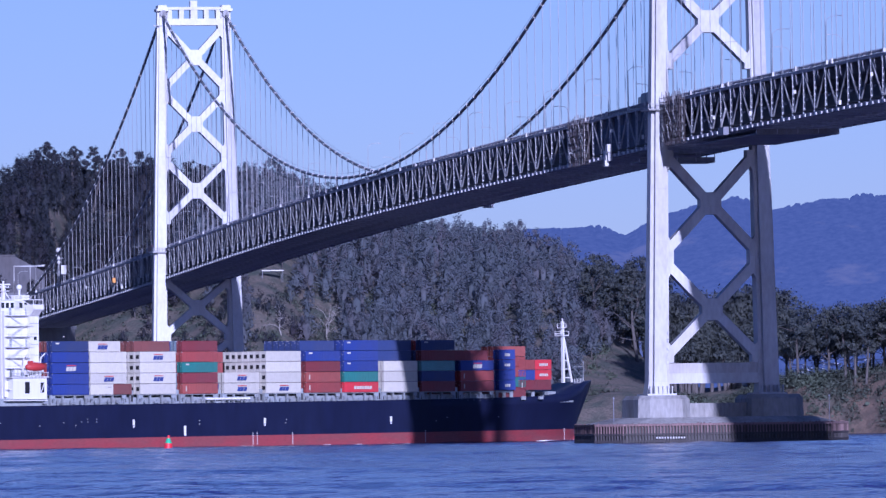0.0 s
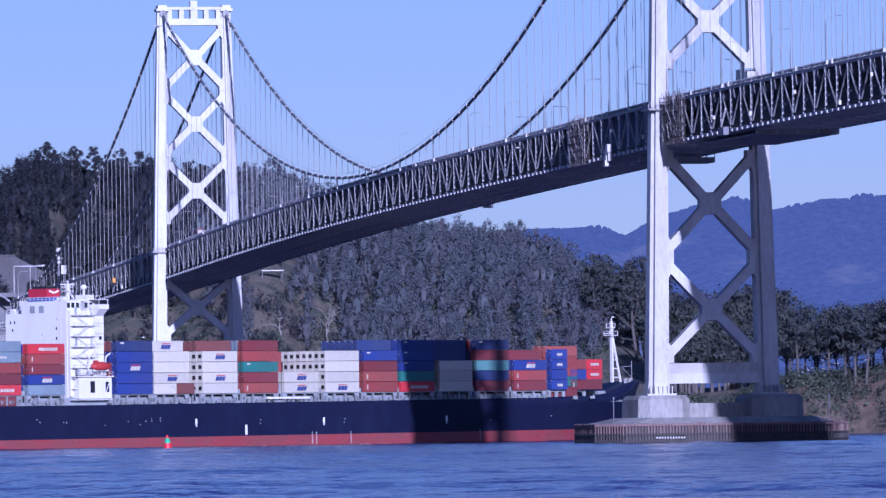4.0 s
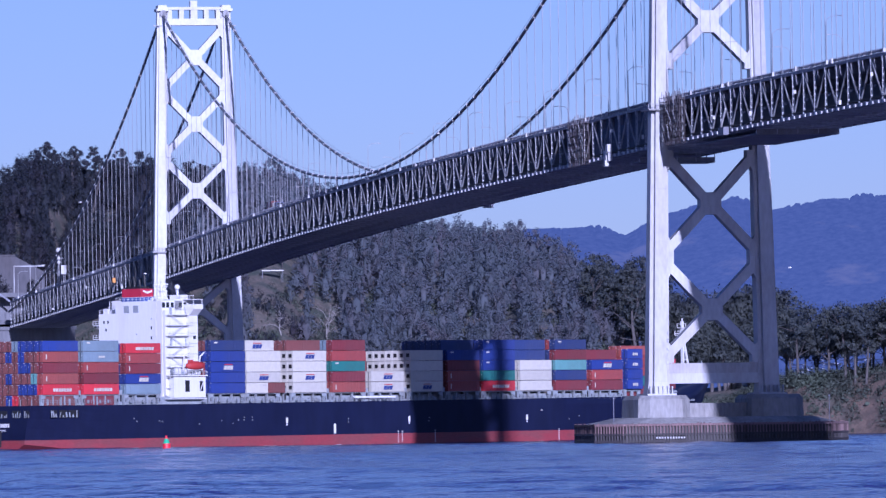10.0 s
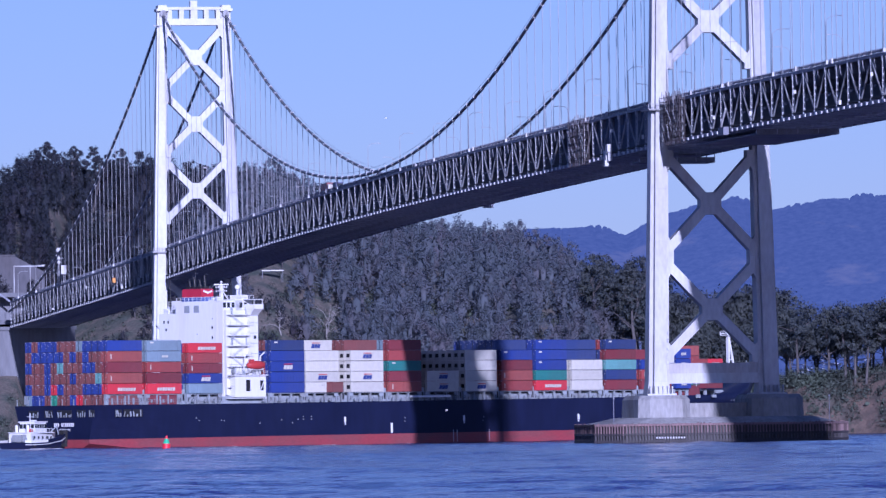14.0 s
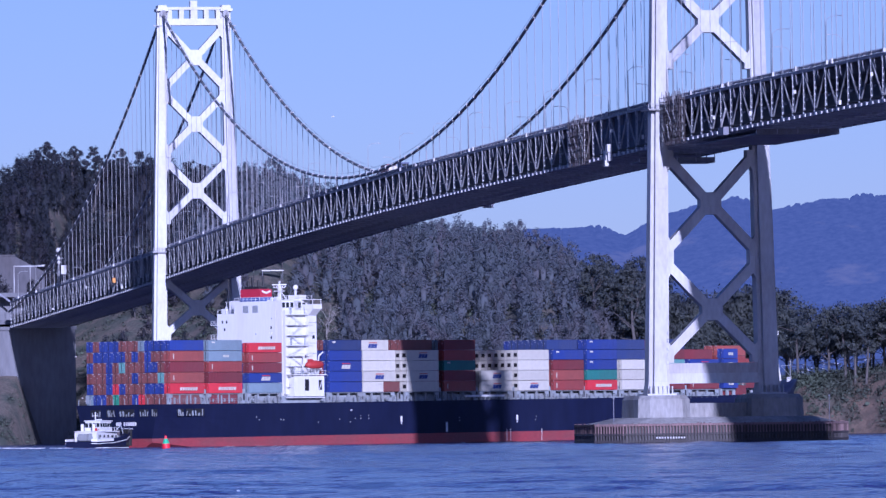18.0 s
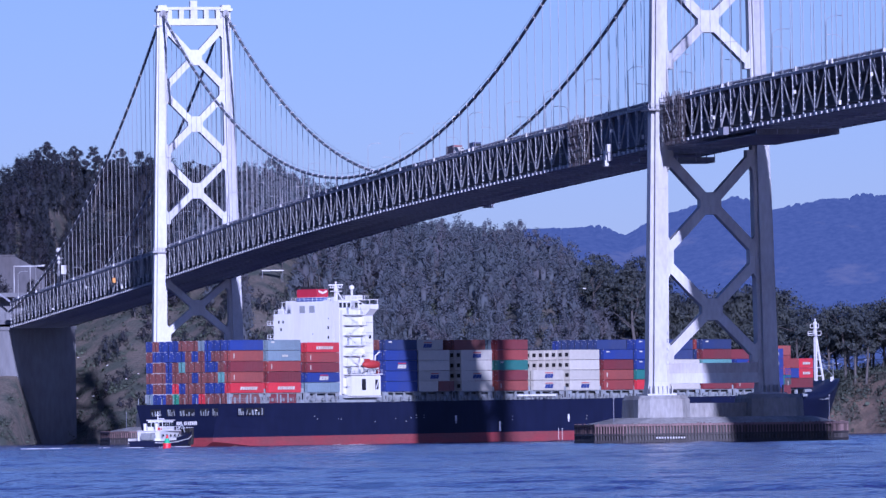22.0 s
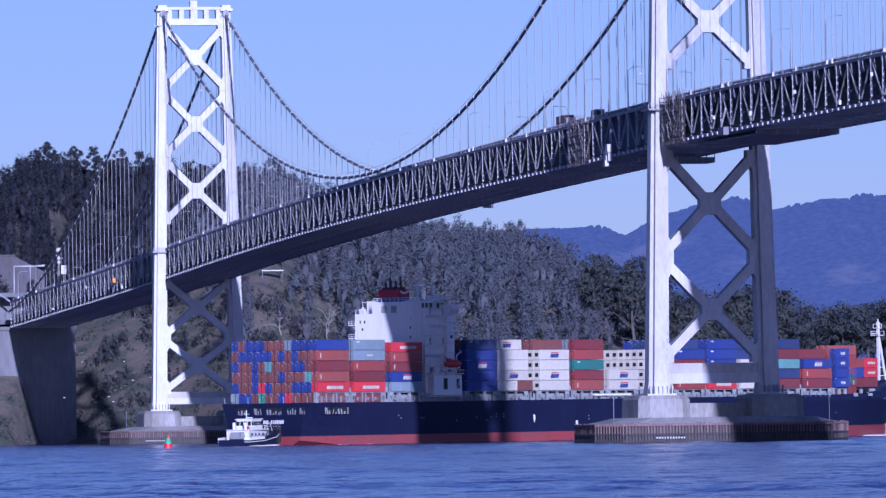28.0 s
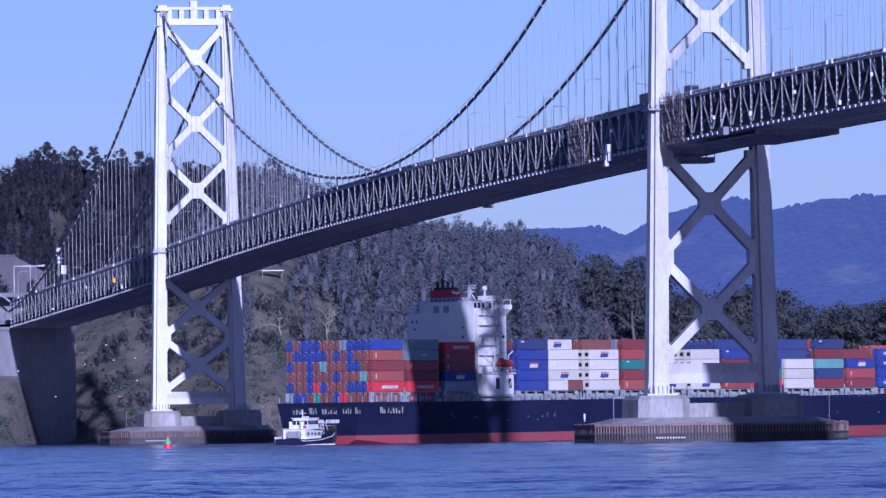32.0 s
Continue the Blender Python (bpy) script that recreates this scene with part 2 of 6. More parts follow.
def island():
    us = np.arange(-330, 331, 4.5)
    ds = np.concatenate([np.arange(2440, 2720, 5.0), np.arange(2720, 3260, 14.0)])
    V = np.array([ashore(u * d / 2800, d, max(-6, land_z(u * d / 2800, d))) for d in ds for u in us])
    nu = len(us)
    i = np.arange(len(ds) - 1)[:, None] * nu + np.arange(nu - 1)[None, :]
    F = np.stack([i, i + 1, i + nu + 1, i + nu], -1).reshape(-1, 4)
    m = mat("island_ground", (0.120, 0.104, 0.090), 0.95, 0, 0.4, 0.12, 0.4, two=(0.056, 0.068, 0.058))
    # bare rock where the ground is steep
    n, l = m.node_tree.nodes, m.node_tree.links
    b = n["Principled BSDF"]
    old = b.inputs["Base Color"].links[0].from_socket
    geo, sep, mr, mx, no, rk = (n.new(k) for k in ("ShaderNodeNewGeometry", "ShaderNodeSeparateXYZ", "ShaderNodeMapRange", "ShaderNodeMix", "ShaderNodeTexNoise", "ShaderNodeValToRGB"))
    l.new(geo.outputs["True Normal"], sep.inputs[0])
    l.new(sep.outputs["Z"], mr.inputs["Value"])
    mr.inputs["From Min"].default_value, mr.inputs["From Max"].default_value = 0.86, 0.72
    no.inputs["Scale"].default_value, no.inputs["Detail"].default_value = 0.25, 6
    co = n.new("ShaderNodeTexCoord")
    l.new(co.outputs["Object"], no.inputs["Vector"])
    l.new(no.outputs["Fac"], rk.inputs["Fac"])
    rk.color_ramp.elements[0].color, rk.color_ramp.elements[1].color = (0.045, 0.034, 0.030, 1), (0.15, 0.098, 0.074, 1)
    rk.color_ramp.elements[0].position, rk.color_ramp.elements[1].position = 0.35, 0.65
    mx.data_type = "RGBA"
    # the bare cliff is on the eastern shore only; elsewhere scrub covers the steep ground
    east, cut, sx = n.new("ShaderNodeMapRange"), n.new("ShaderNodeMath"), n.new("ShaderNodeSeparateXYZ")
    l.new(co.outputs["Object"], sx.inputs[0])
    l.new(sx.outputs["X"], east.inputs["Value"])
    east.inputs["From Min"].default_value, east.inputs["From Max"].default_value = 150, 200
    east.inputs["To Min"].default_value, east.inputs["To Max"].default_value = 0.12, 0.7
    cut.operation = "MULTIPLY"
    l.new(mr.outputs[0], cut.inputs[0])
    l.new(east.outputs[0], cut.inputs[1])
    l.new(cut.outputs[0], mx.inputs["Factor"])
    l.new(old, mx.inputs["A"])
    l.new(rk.outputs[0], mx.inputs["B"])
    l.new(mx.outputs["Result"], b.inputs["Base Color"])
    gm = arrays("ground", V, F, m)
    gm.polygons.foreach_set("use_smooth", np.ones(len(F), dtype=bool))
    ob = new("ground", gm)
    tagged(ob, "steep island hillside of dry grass, scrub and brown rock", "hill", kind="structure")


island()

def leaf_mat(name, cols, leafy=0.55, airy=0.2):
    """Foliage of three shades that change from tree to tree; light comes through and between the leaves."""
    m = bpy.data.materials.new(name)
    m.use_nodes = True
    n, l = m.node_tree.nodes, m.node_tree.links
    b = n["Principled BSDF"]
    b.inputs["Roughness"].default_value = 0.8
    co = n.new("ShaderNodeTexCoord")
    shade = [n.new("ShaderNodeMix") for _ in range(2)]
    for mx, sc, seed_z, lo, hi in ((shade[0], 0.11, 0.0, 0.38, 0.62), (shade[1], 0.055, 40.0, 0.46, 0.68)):
        mp, no, mr = n.new("ShaderNodeMapping"), n.new("ShaderNodeTexNoise"), n.new("ShaderNodeMapRange")
        mp.inputs["Location"].default_value = (0, 0, seed_z)
        mp.inputs["Scale"].default_value = (1, 1, 0.6)
        no.inputs["Scale"].default_value, no.inputs["Detail"].default_value = sc, 3
        l.new(co.outputs["Object"], mp.inputs["Vector"])
        l.new(mp.outputs[0], no.inputs["Vector"])
        l.new(no.outputs["Fac"], mr.inputs["Value"])
        mr.inputs["From Min"].default_value, mr.inputs["From Max"].default_value = lo, hi
        mx.data_type = "RGBA"
        l.new(mr.outputs[0], mx.inputs["Factor"])
    shade[0].inputs["A"].default_value, shade[0].inputs["B"].default_value = (*cols[0], 1), (*cols[1], 1)
    l.new(shade[0].outputs["Result"], shade[1].inputs["A"])
    shade[1].inputs["B"].default_value = (*cols[2], 1)
    geo, mr, hsv = n.new("ShaderNodeNewGeometry"), n.new("ShaderNodeMapRange"), n.new("ShaderNodeHueSaturation")
    mr.inputs["To Min"].default_value, mr.inputs["To Max"].default_value = 0.90, 1.10
    l.new(geo.outputs["Random Per Island"], mr.inputs["Value"])
    l.new(mr.outputs[0], hsv.inputs["Value"])
    l.new(shade[1].outputs["Result"], hsv.inputs["Color"])
    l.new(hsv.outputs[0], b.inputs["Base Color"])
    glow, mx, air, thin = (n.new("ShaderNode" + k) for k in ("BsdfTranslucent", "MixShader", "BsdfTransparent", "MixShader"))
    l.new(hsv.outputs[0], glow.inputs["Color"])
    mx.inputs["Fac"].default_value, thin.inputs["Fac"].default_value = leafy, airy
    l.new(b.outputs[0], mx.inputs[1])
    l.new(glow.outputs[0], mx.inputs[2])
    l.new(mx.outputs[0], thin.inputs[1])
    l.new(air.outputs[0], thin.inputs[2])
    l.new(thin.outputs[0], n["Material Output"].inputs["Surface"])
    return m


# bluer and paler than the leaves themselves: distance haze is mixed into these colours
LEAF = leaf_mat("hazed_eucalyptus_leaves", ((0.168, 0.196, 0.240), (0.136, 0.166, 0.198), (0.176, 0.172, 0.208)))
LEAF_DK = leaf_mat("hazed_pine_leaves", ((0.052, 0.060, 0.084), (0.044, 0.054, 0.070), (0.062, 0.056, 0.078)))
SHORE_LEAF = leaf_mat("hazed_shore_leaves", ((0.082, 0.102, 0.112), (0.116, 0.132, 0.120), (0.066, 0.078, 0.100)))
BARK = mat("grey_bark", (0.085, 0.078, 0.080), 0.9, 0, 0.25, 0.5, 0, 0.2, isle=0.3)


def crown_points(rng, h, w, n, lumps=7, low=0.3, size=(0.09, 0.20), tall=1.2):
    """Places of leaf clumps of one crown: several lumps on a height h and width w, uneven and with gaps."""
    z = rng.uniform(low, 0.95, lumps)
    r = np.clip(1 - np.abs(z - (0.45 + low * 0.5)) * 1.5, 0.12, 1) * 0.5 * w
    a = rng.uniform(0, 2 * math.pi, lumps)
    f = rng.uniform(0.1, 1.0, lumps) ** 0.6
    c = np.stack([r * f * np.cos(a), r * f * np.sin(a), z * h, w * rng.uniform(*size, lumps)], 1)
    pick = c[rng.integers(0, lumps, n)]
    v = rng.normal(size=(n, 3))
    v /= np.linalg.norm(v, axis=1)[:, None]
    rad = np.abs(rng.normal(0.72, 0.42, n))
    out = pick[:, :3] + v * (pick[:, 3] * rad)[:, None] * np.array([1, 1, tall])
    return out, v


def leaf_sprays(rng, P, N, size):
    """Small hanging leaf sprays about the places P, their outer sides towards N."""
    n = len(P)
    a = rng.normal(size=(n, 3)) + np.array([0, 0, -0.5])
    a -= N * ((a * N).sum(1) * 0.7)[:, None]
    a /= np.linalg.norm(a, axis=1)[:, None]
    b = np.cross(a, N + 0.4 * rng.normal(size=(n, 3)))
    b /= np.linalg.norm(b, axis=1)[:, None]
    b *= -np.sign((np.cross(a, b) * N).sum(1) + 1e-9)[:, None]
    s = (size * rng.uniform(0.55, 1.4, n))[:, None]
    return np.stack([P - a * s - b * s * 0.55, P - a * s * 0.3 + b * s * 0.8, P + a * s * 1.1], 1).reshape(-1, 3)


def leaf_mesh(name, V, N, material):
    """Leaf sprays shaded as the rounded mass that they form, turned somewhat towards the sun."""
    me = arrays(name, V, np.arange(len(V)).reshape(-1, 3), material)
    me.polygons.foreach_set("use_smooth", np.ones(len(V) // 3, dtype=bool))
    me.normals_split_custom_set_from_vertices(np.repeat(N, 3, axis=0).tolist())
    return me


bm = bmesh.new()
bmesh.ops.create_icosphere(bm, subdivisions=1, radius=1.0)
KNOB = np.array([v.co[:] for v in bm.verts])
KNOB_F = np.array([[v.index for v in f.verts] for f in bm.faces])
bm.free()


def woods(name, label, spots, material, seed, n=430, low=0.15, stems=0.35, lumps=22, leaf=0.20, fill=0.17):
    """Far woodland: many trees with trunks and ragged crowns in one object."""
    rng = np.random.default_rng(seed)
    V, N, T, CV, CN = [], [], [], [], []
    for (u, d, h, w) in spots:
        base = np.array(ashore(u, d, land_z(u, d) - 0.5))
        P, nv = crown_points(rng, h, w, n, lumps, low)
        mass = P - np.array([0, 0, h * 0.45])
        mass /= np.linalg.norm(mass, axis=1)[:, None] + 0.1
        # normals lean towards the sun, which evens out the shade among the leaves
        soft = nv * 0.30 + mass * 0.5 + np.array([0, -0.40, 0.3])
        N.append(soft / np.linalg.norm(soft, axis=1)[:, None])
        V.append(leaf_sprays(rng, P + base, nv, leaf + 0.009 * h))
        # dense twigs and leaves inside the crown, with an uneven skin; added to keep gaps from going dark
        body = KNOB * rng.uniform(0.7, 1.15, (len(KNOB), 1)) * np.array([fill * w, fill * w, (0.9 - low) * 1.76 * fill * h])
        CV.append(body + base + np.array([0, 0, (0.9 + low) * 0.5 * h]))
        cn = KNOB * 0.55 + np.array([0, -0.40, 0.3])
        CN.append(cn / np.linalg.norm(cn, axis=1)[:, None])
        lean = rng.normal(size=2) * 0.6
        tw = 0.16 + 0.012 * h
        for k in range(1 if rng.random() < stems else 0):
            top = base + np.array([lean[0] + rng.normal() * w * 0.16 * k, lean[1] + rng.normal() * w * 0.16 * k, h * rng.uniform(0.45, 0.75)])
            for q in range(3):
                a0, a1 = q * 2.094, (q + 1) * 2.094
                o0, o1 = np.array([math.cos(a0), math.sin(a0), 0]) * tw, np.array([math.cos(a1), math.sin(a1), 0]) * tw
                T.append(np.array([base + o0, base + o1, top + o1 * 0.3, top + o0 * 0.3]))
    V = np.concatenate(V)
    ob = new(name, leaf_mesh(name, V, np.concatenate(N), material))
    tagged(ob, label, "woods", kind="stuff")
    CV = np.concatenate(CV)
    faces = (np.arange(len(CV) // len(KNOB))[:, None, None] * len(KNOB) + KNOB_F[None]).reshape(-1, 3)
    cm = arrays("crown_mass", CV, faces, material)
    cm.polygons.foreach_set("use_smooth", np.ones(len(faces), dtype=bool))
    cm.normals_split_custom_set_from_vertices(np.concatenate(CN).tolist())
    inner = new("crown_mass", cm)
    inner.parent = ob
    tagged(inner, "dense inner foliage", kind="stuff")
    if not T:
        return
    T = np.concatenate(T)
    tr = new("trunks", arrays("trunks", T, np.arange(len(T)).reshape(-1, 4), BARK))
    tr.parent = ob
    tagged(tr, "pale bare trunks", kind="stuff")


def scatter(seed, count, u0, u1, d0, d1, hs, keep):
    rng = random.Random(seed)
    out = []
    while len(out) < count:
        u, d = rng.uniform(u0, u1), rng.uniform(d0, d1)
        if keep(u, d, rng):
            h = rng.uniform(*hs)
            out.append((u, d, h, h * rng.uniform(0.36, 0.56)))
    return out


def on_hill(u, d, rng):
    z = land_z(u, d)
    if z < 10 or u > 74 or (u > 50 and z < 27 + (u - 50) * 0.3):
        return False
    grass = noise.noise((u * 0.02, d * 0.02, 3))
    if u < -78 and z < 48 + 8 * grass:
        return False
    for ub, top in ((-44.5, 48), (-58.5, 50), (-65.0, 66)):      # clearings
        if abs(u - ub) < 6.5 and z < top:
            return False
    return rng.random() < 0.95


HILL = scatter(1, 1800, -215, 74, 2670, 3040, (9.5, 19), on_hill)
PINES = [s for s in HILL if s[0] < -92 + 6 * math.sin(s[1] * 0.05)]
woods("hill_woods", "dense haze-blued eucalyptus woods on the island hill", [s for s in HILL if s not in PINES], LEAF, 11, 950)
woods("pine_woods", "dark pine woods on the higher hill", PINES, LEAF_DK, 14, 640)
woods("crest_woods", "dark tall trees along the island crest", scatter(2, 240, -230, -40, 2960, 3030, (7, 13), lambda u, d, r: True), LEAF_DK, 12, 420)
SCRUB = mat("shore_scrub_leaves", (0.060, 0.080, 0.058), 0.85, 0, 0.2, 0.06, 0, 0, 0.2, two=(0.040, 0.050, 0.042))


def thickets(seed, count, u0, u1, d0, d1, keep, tall=(1.6, 4.2)):
    """Low bushes that grow in clusters."""
    rng = random.Random(seed)
    out = []
    while len(out) < count:
        u, d = rng.uniform(u0, u1), rng.uniform(d0, d1)
        if keep(u, d):
            for _ in range(rng.randint(2, 9)):
                h = rng.uniform(*tall)
                out.append((u + rng.gauss(0, 3.5), d + rng.gauss(0, 5), h, h * rng.uniform(1.5, 2.6)))
    return out


woods("shore_scrub", "low green scrub on the shore slope", thickets(3, 1700, -230, 60, 2560, 2830, lambda u, d: 3 < land_z(u, d) < 55) + thickets(4, 1500, 80, 200, 2500, 2690, lambda u, d: 5 < land_z(u, d) < 26) + thickets(5, 420, 76, 150, 2560, 2650, lambda u, d: 10 < land_z(u, d) < 24, (3.0, 6.5)), SCRUB, 13, 90, 0.0, 0.0, 9, 0.20, 0.07)


GROVE = [(u + dx, d + dy, h, h * 0.7) for (u, d, h, w) in scatter(6, 26, -128, -55, 2680, 2860, (4, 9), lambda u, d, r: 12 < land_z(u, d) < 50) for dx, dy in ((0, 0), (3.2, 4), (-3.5, 2))]
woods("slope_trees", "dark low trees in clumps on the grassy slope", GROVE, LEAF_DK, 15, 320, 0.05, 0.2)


def shelter():
    """A small pale roofed shelter among the trees."""
    d = 2700.0
    while land_z(-65, d) < 59.5 and d < 2990:
        d += 3
    t = thing("shelter", "small shelter with a pale flat roof on the wooded hill", "shelter", at=Matrix.Translation(ashore(-65, d, land_z(-65, d) - 0.3)))
    bm = bmesh.new()
    box(bm, (0, 0, 4.5), (8.4, 4.0, 0.4))
    part("roof", bm, TARP, t)
    for x in (-3.9, 3.9):
        for y in (-1.7, 1.7):
            bm = bmesh.new()
            box(bm, (x, y, 2.2), (0.12, 0.12, 4.5))
            part("post", bm, STEEL_SHADED, t)


shelter()


def tree(u, d, h, w, seed, material, low=0.34):
    """A single tall tree: tapered trunk, limbs and a ragged crown."""
    rng = np.random.default_rng(seed)
    t = thing("tree", "tall dark shore tree with bare leaning trunk and spreading crown", "tree", "shore trees", at=Matrix.Translation(ashore(u, d, land_z(u, d) - 0.4)))
    bm = bmesh.new()
    lean = rng.normal(size=2) * 0.06 * h
    top = Vector((lean[0], lean[1], h * 0.72))
    mid = top * 0.5 + Vector((rng.normal() * 0.5, rng.normal() * 0.5, 0))
    tube(bm, (0, 0, 0), mid, 0.020 * h, 7, 0.015 * h)
    tube(bm, mid, top, 0.015 * h, 7, 0.006 * h)
    for _ in range(7):
        f = rng.uniform(0.42, 0.95)
        s = top * f
        e = s + Vector((rng.normal() * w * 0.26, rng.normal() * w * 0.26, rng.uniform(0.08, 0.24) * h))
        tube(bm, s, e, 0.006 * h, 5, 0.003 * h)
    part("trunk", bm, BARK, t)
    P, nv = crown_points(rng, h, w, 2600, 44, low, (0.06, 0.15), 0.8)
    # normals bent sunward here too, for a softer lit crown
    soft = nv * 0.7 + np.array([0, -0.25, 0.3])
    V = leaf_sprays(rng, P, nv, 0.26 + 0.008 * h)
    part("crown", leaf_mesh("crown", V, soft / np.linalg.norm(soft, axis=1)[:, None], material), None, t)


rng0 = random.Random(8)
for k in range(88):
    u = rng0.uniform(84, 186) if k < 64 else rng0.uniform(80, 122)
    d = rng0.uniform(2640, 2715) - max(0, u - 70) * 0.5
    while land_z(u, d) < 17.5 and d < 2720:
        d += 5
    h = rng0.uniform(22, 30) if u > 122 else rng0.uniform(31, 40)
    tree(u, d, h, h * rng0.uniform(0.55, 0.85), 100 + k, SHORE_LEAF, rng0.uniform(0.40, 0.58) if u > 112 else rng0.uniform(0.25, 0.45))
for k in range(20):
    u = rng0.uniform(56, 84)
    d = rng0.uniform(2790, 2890)
    h = min(38.0, rng0.uniform(62, 73) - land_z(u, d))
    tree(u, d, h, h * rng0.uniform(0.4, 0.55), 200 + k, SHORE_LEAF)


# ragged trees that stand up over the crest: place and height of their tops
for k, (u, top) in enumerate(((-164, 122), (-161, 124), (-158, 119.5), (-150, 122.5), (-148, 120), (-142, 121), (-140, 118.5), (-136, 119), (-131, 120), (-129, 118), (-123, 119), (-119, 117), (-112, 115.5), (-172, 117), (-104, 114), (-97, 113), (-90, 112), (-80, 110), (-58, 101), (-33, 92))):
    d = 2985 + 9 * math.sin(k * 2.2)
    h = top - land_z(u, d) + 0.4
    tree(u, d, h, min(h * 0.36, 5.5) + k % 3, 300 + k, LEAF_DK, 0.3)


def bare_tree(u, ground, h, seed):
    """A dead tree: pale forked limbs and no leaves."""
    d = 2660.0
    while land_z(u, d) < ground and d < 2990:
        d += 3
    rng = np.random.default_rng(seed)
    t = thing("bare_tree", "pale leafless tree with forked branches on the hillside", "tree", "bare trees", at=Matrix.Translation(ashore(u, d - 6, land_z(u, d - 6) - 0.5)))
    bm = bmesh.new()

    def fork(p, v, r, depth):
        q = p + v
        tube(bm, p, q, r, 5, r * 0.65)
        if depth:
            for _ in range(3 if depth > 1 else 2):
                w = v * rng.uniform(0.55, 0.8) + Vector(rng.normal(size=3)) * v.length * 0.38
                fork(q, w, r * 0.6, depth - 1)

    fork(Vector((0, 0, 0)), Vector((rng.normal() * 0.6, rng.normal() * 0.6, h * 0.30)), 0.030 * h, 4)
    part("branch_crown", bm, PALE, t)


PALE = mat("bleached_wood", (0.27, 0.255, 0.25), 0.9, 0, 0.15, 0.5)
for k, (u, g, h) in enumerate(((-43.5, 38, 10.5), (-60.5, 41, 9.5), (104, 26, 10), (20, 46, 8))):
    bare_tree(u, g, h, 40 + k)


def far_hills():
    """Hills across the bay, far behind all else; their haze is painted as a blue glow."""
    m = bpy.data.materials.new("glowing_haze_hills")
    m.use_nodes = True
    n, l = m.node_tree.nodes, m.node_tree.links
    b = n["Principled BSDF"]
    b.inputs["Roughness"].default_value = 1.0
    co = n.new("ShaderNodeTexCoord")
    ramps = []
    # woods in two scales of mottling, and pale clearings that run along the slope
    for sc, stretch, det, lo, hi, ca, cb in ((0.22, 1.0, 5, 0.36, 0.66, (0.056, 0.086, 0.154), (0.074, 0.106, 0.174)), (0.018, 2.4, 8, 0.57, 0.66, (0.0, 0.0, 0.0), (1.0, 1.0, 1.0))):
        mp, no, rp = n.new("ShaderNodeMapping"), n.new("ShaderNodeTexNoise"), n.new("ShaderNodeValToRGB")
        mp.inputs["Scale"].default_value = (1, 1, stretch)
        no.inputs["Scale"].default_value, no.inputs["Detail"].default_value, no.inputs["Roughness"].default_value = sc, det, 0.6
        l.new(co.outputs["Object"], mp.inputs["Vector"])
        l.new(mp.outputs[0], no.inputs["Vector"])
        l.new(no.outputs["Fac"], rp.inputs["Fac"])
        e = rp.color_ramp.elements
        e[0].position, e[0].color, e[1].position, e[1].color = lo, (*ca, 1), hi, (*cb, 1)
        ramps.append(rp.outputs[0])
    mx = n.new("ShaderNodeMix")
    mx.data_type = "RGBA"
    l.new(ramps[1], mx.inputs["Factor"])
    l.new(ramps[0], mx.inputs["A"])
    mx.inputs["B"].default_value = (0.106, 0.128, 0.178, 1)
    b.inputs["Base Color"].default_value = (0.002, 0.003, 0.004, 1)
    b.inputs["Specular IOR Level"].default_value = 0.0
    # the hills emit their hazy blue; sunlight adds almost nothing to it
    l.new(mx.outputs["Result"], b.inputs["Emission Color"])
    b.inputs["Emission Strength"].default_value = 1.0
    us = np.concatenate([np.arange(-700, 10, 6.0), np.arange(10, 300, 0.4), np.arange(300, 701, 6.0)])
    cu = [-700, -200, 30, 60, 90, 115, 140, 155, 181, 204, 236, 278, 700]
    cz = [100, 110, 119, 128, 127, 124, 134, 139, 145, 137, 142, 146, 152]
    # rounded treetops along the crest
    rng = np.random.default_rng(77)
    tops = np.zeros_like(us)
    for c, r in zip(rng.uniform(10, 300, 420), rng.uniform(0.5, 2.1, 420)):
        tops = np.maximum(tops, np.sqrt(np.maximum(0, r * r - (us - c) ** 2)) * 1.2 + np.where(np.abs(us - c) < r, r * 0.35, 0))
    clump = np.array([max(0.0, 0.5 + noise.noise((u * 0.055, 9, 0)) * 1.5) for u in us])
    crest = np.array([np.interp(u, cu, cz) + noise.noise((u * 0.04, 0, 0)) * 3 for u in us])
    tops *= np.minimum(1.2, clump)
    V, rows = [], 14
    for r in range(rows):
        f = r / (rows - 1)
        for u, c, k in zip(us, crest, tops):
            V.append(ashore(u, 4300 + 300 * f, -2 + (c + 2) * f ** 0.8 + (k if r == rows - 1 else 0)))
    V = np.array(V)
    nu = len(us)
    i = np.arange(rows - 1)[:, None] * nu + np.arange(nu - 1)[None, :]
    F = np.stack([i, i + 1, i + nu + 1, i + nu], -1).reshape(-1, 4)
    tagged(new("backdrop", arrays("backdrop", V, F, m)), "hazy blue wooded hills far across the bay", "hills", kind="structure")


far_hills()


def far_town():
    """Pale specks of houses at the foot of the far hills."""
    rng = random.Random(9)
    m = mat("far_house_walls", (0.26, 0.29, 0.38), 0.8, 0, 0.1, 0.2, isle=0.3)
    bm = bmesh.new()
    for k in range(110):
        u, z = rng.uniform(205, 275), rng.uniform(26, 41)
        w = rng.uniform(0.5, 1.6)
        box(bm, ashore(u, 4285, z), (w, 30, rng.uniform(0.3, 0.8)))
    town = new("far_houses", mesh_of("far_houses", bm, m))
    tagged(town, "pale far houses at the foot of hazy hills", "houses", kind="stuff")


far_town()


# ---- the bridge ----
PROFILE_Y = [-360, -194, -19, 111, 241, 366, 469, 588, 696, 815, 946, 1068]
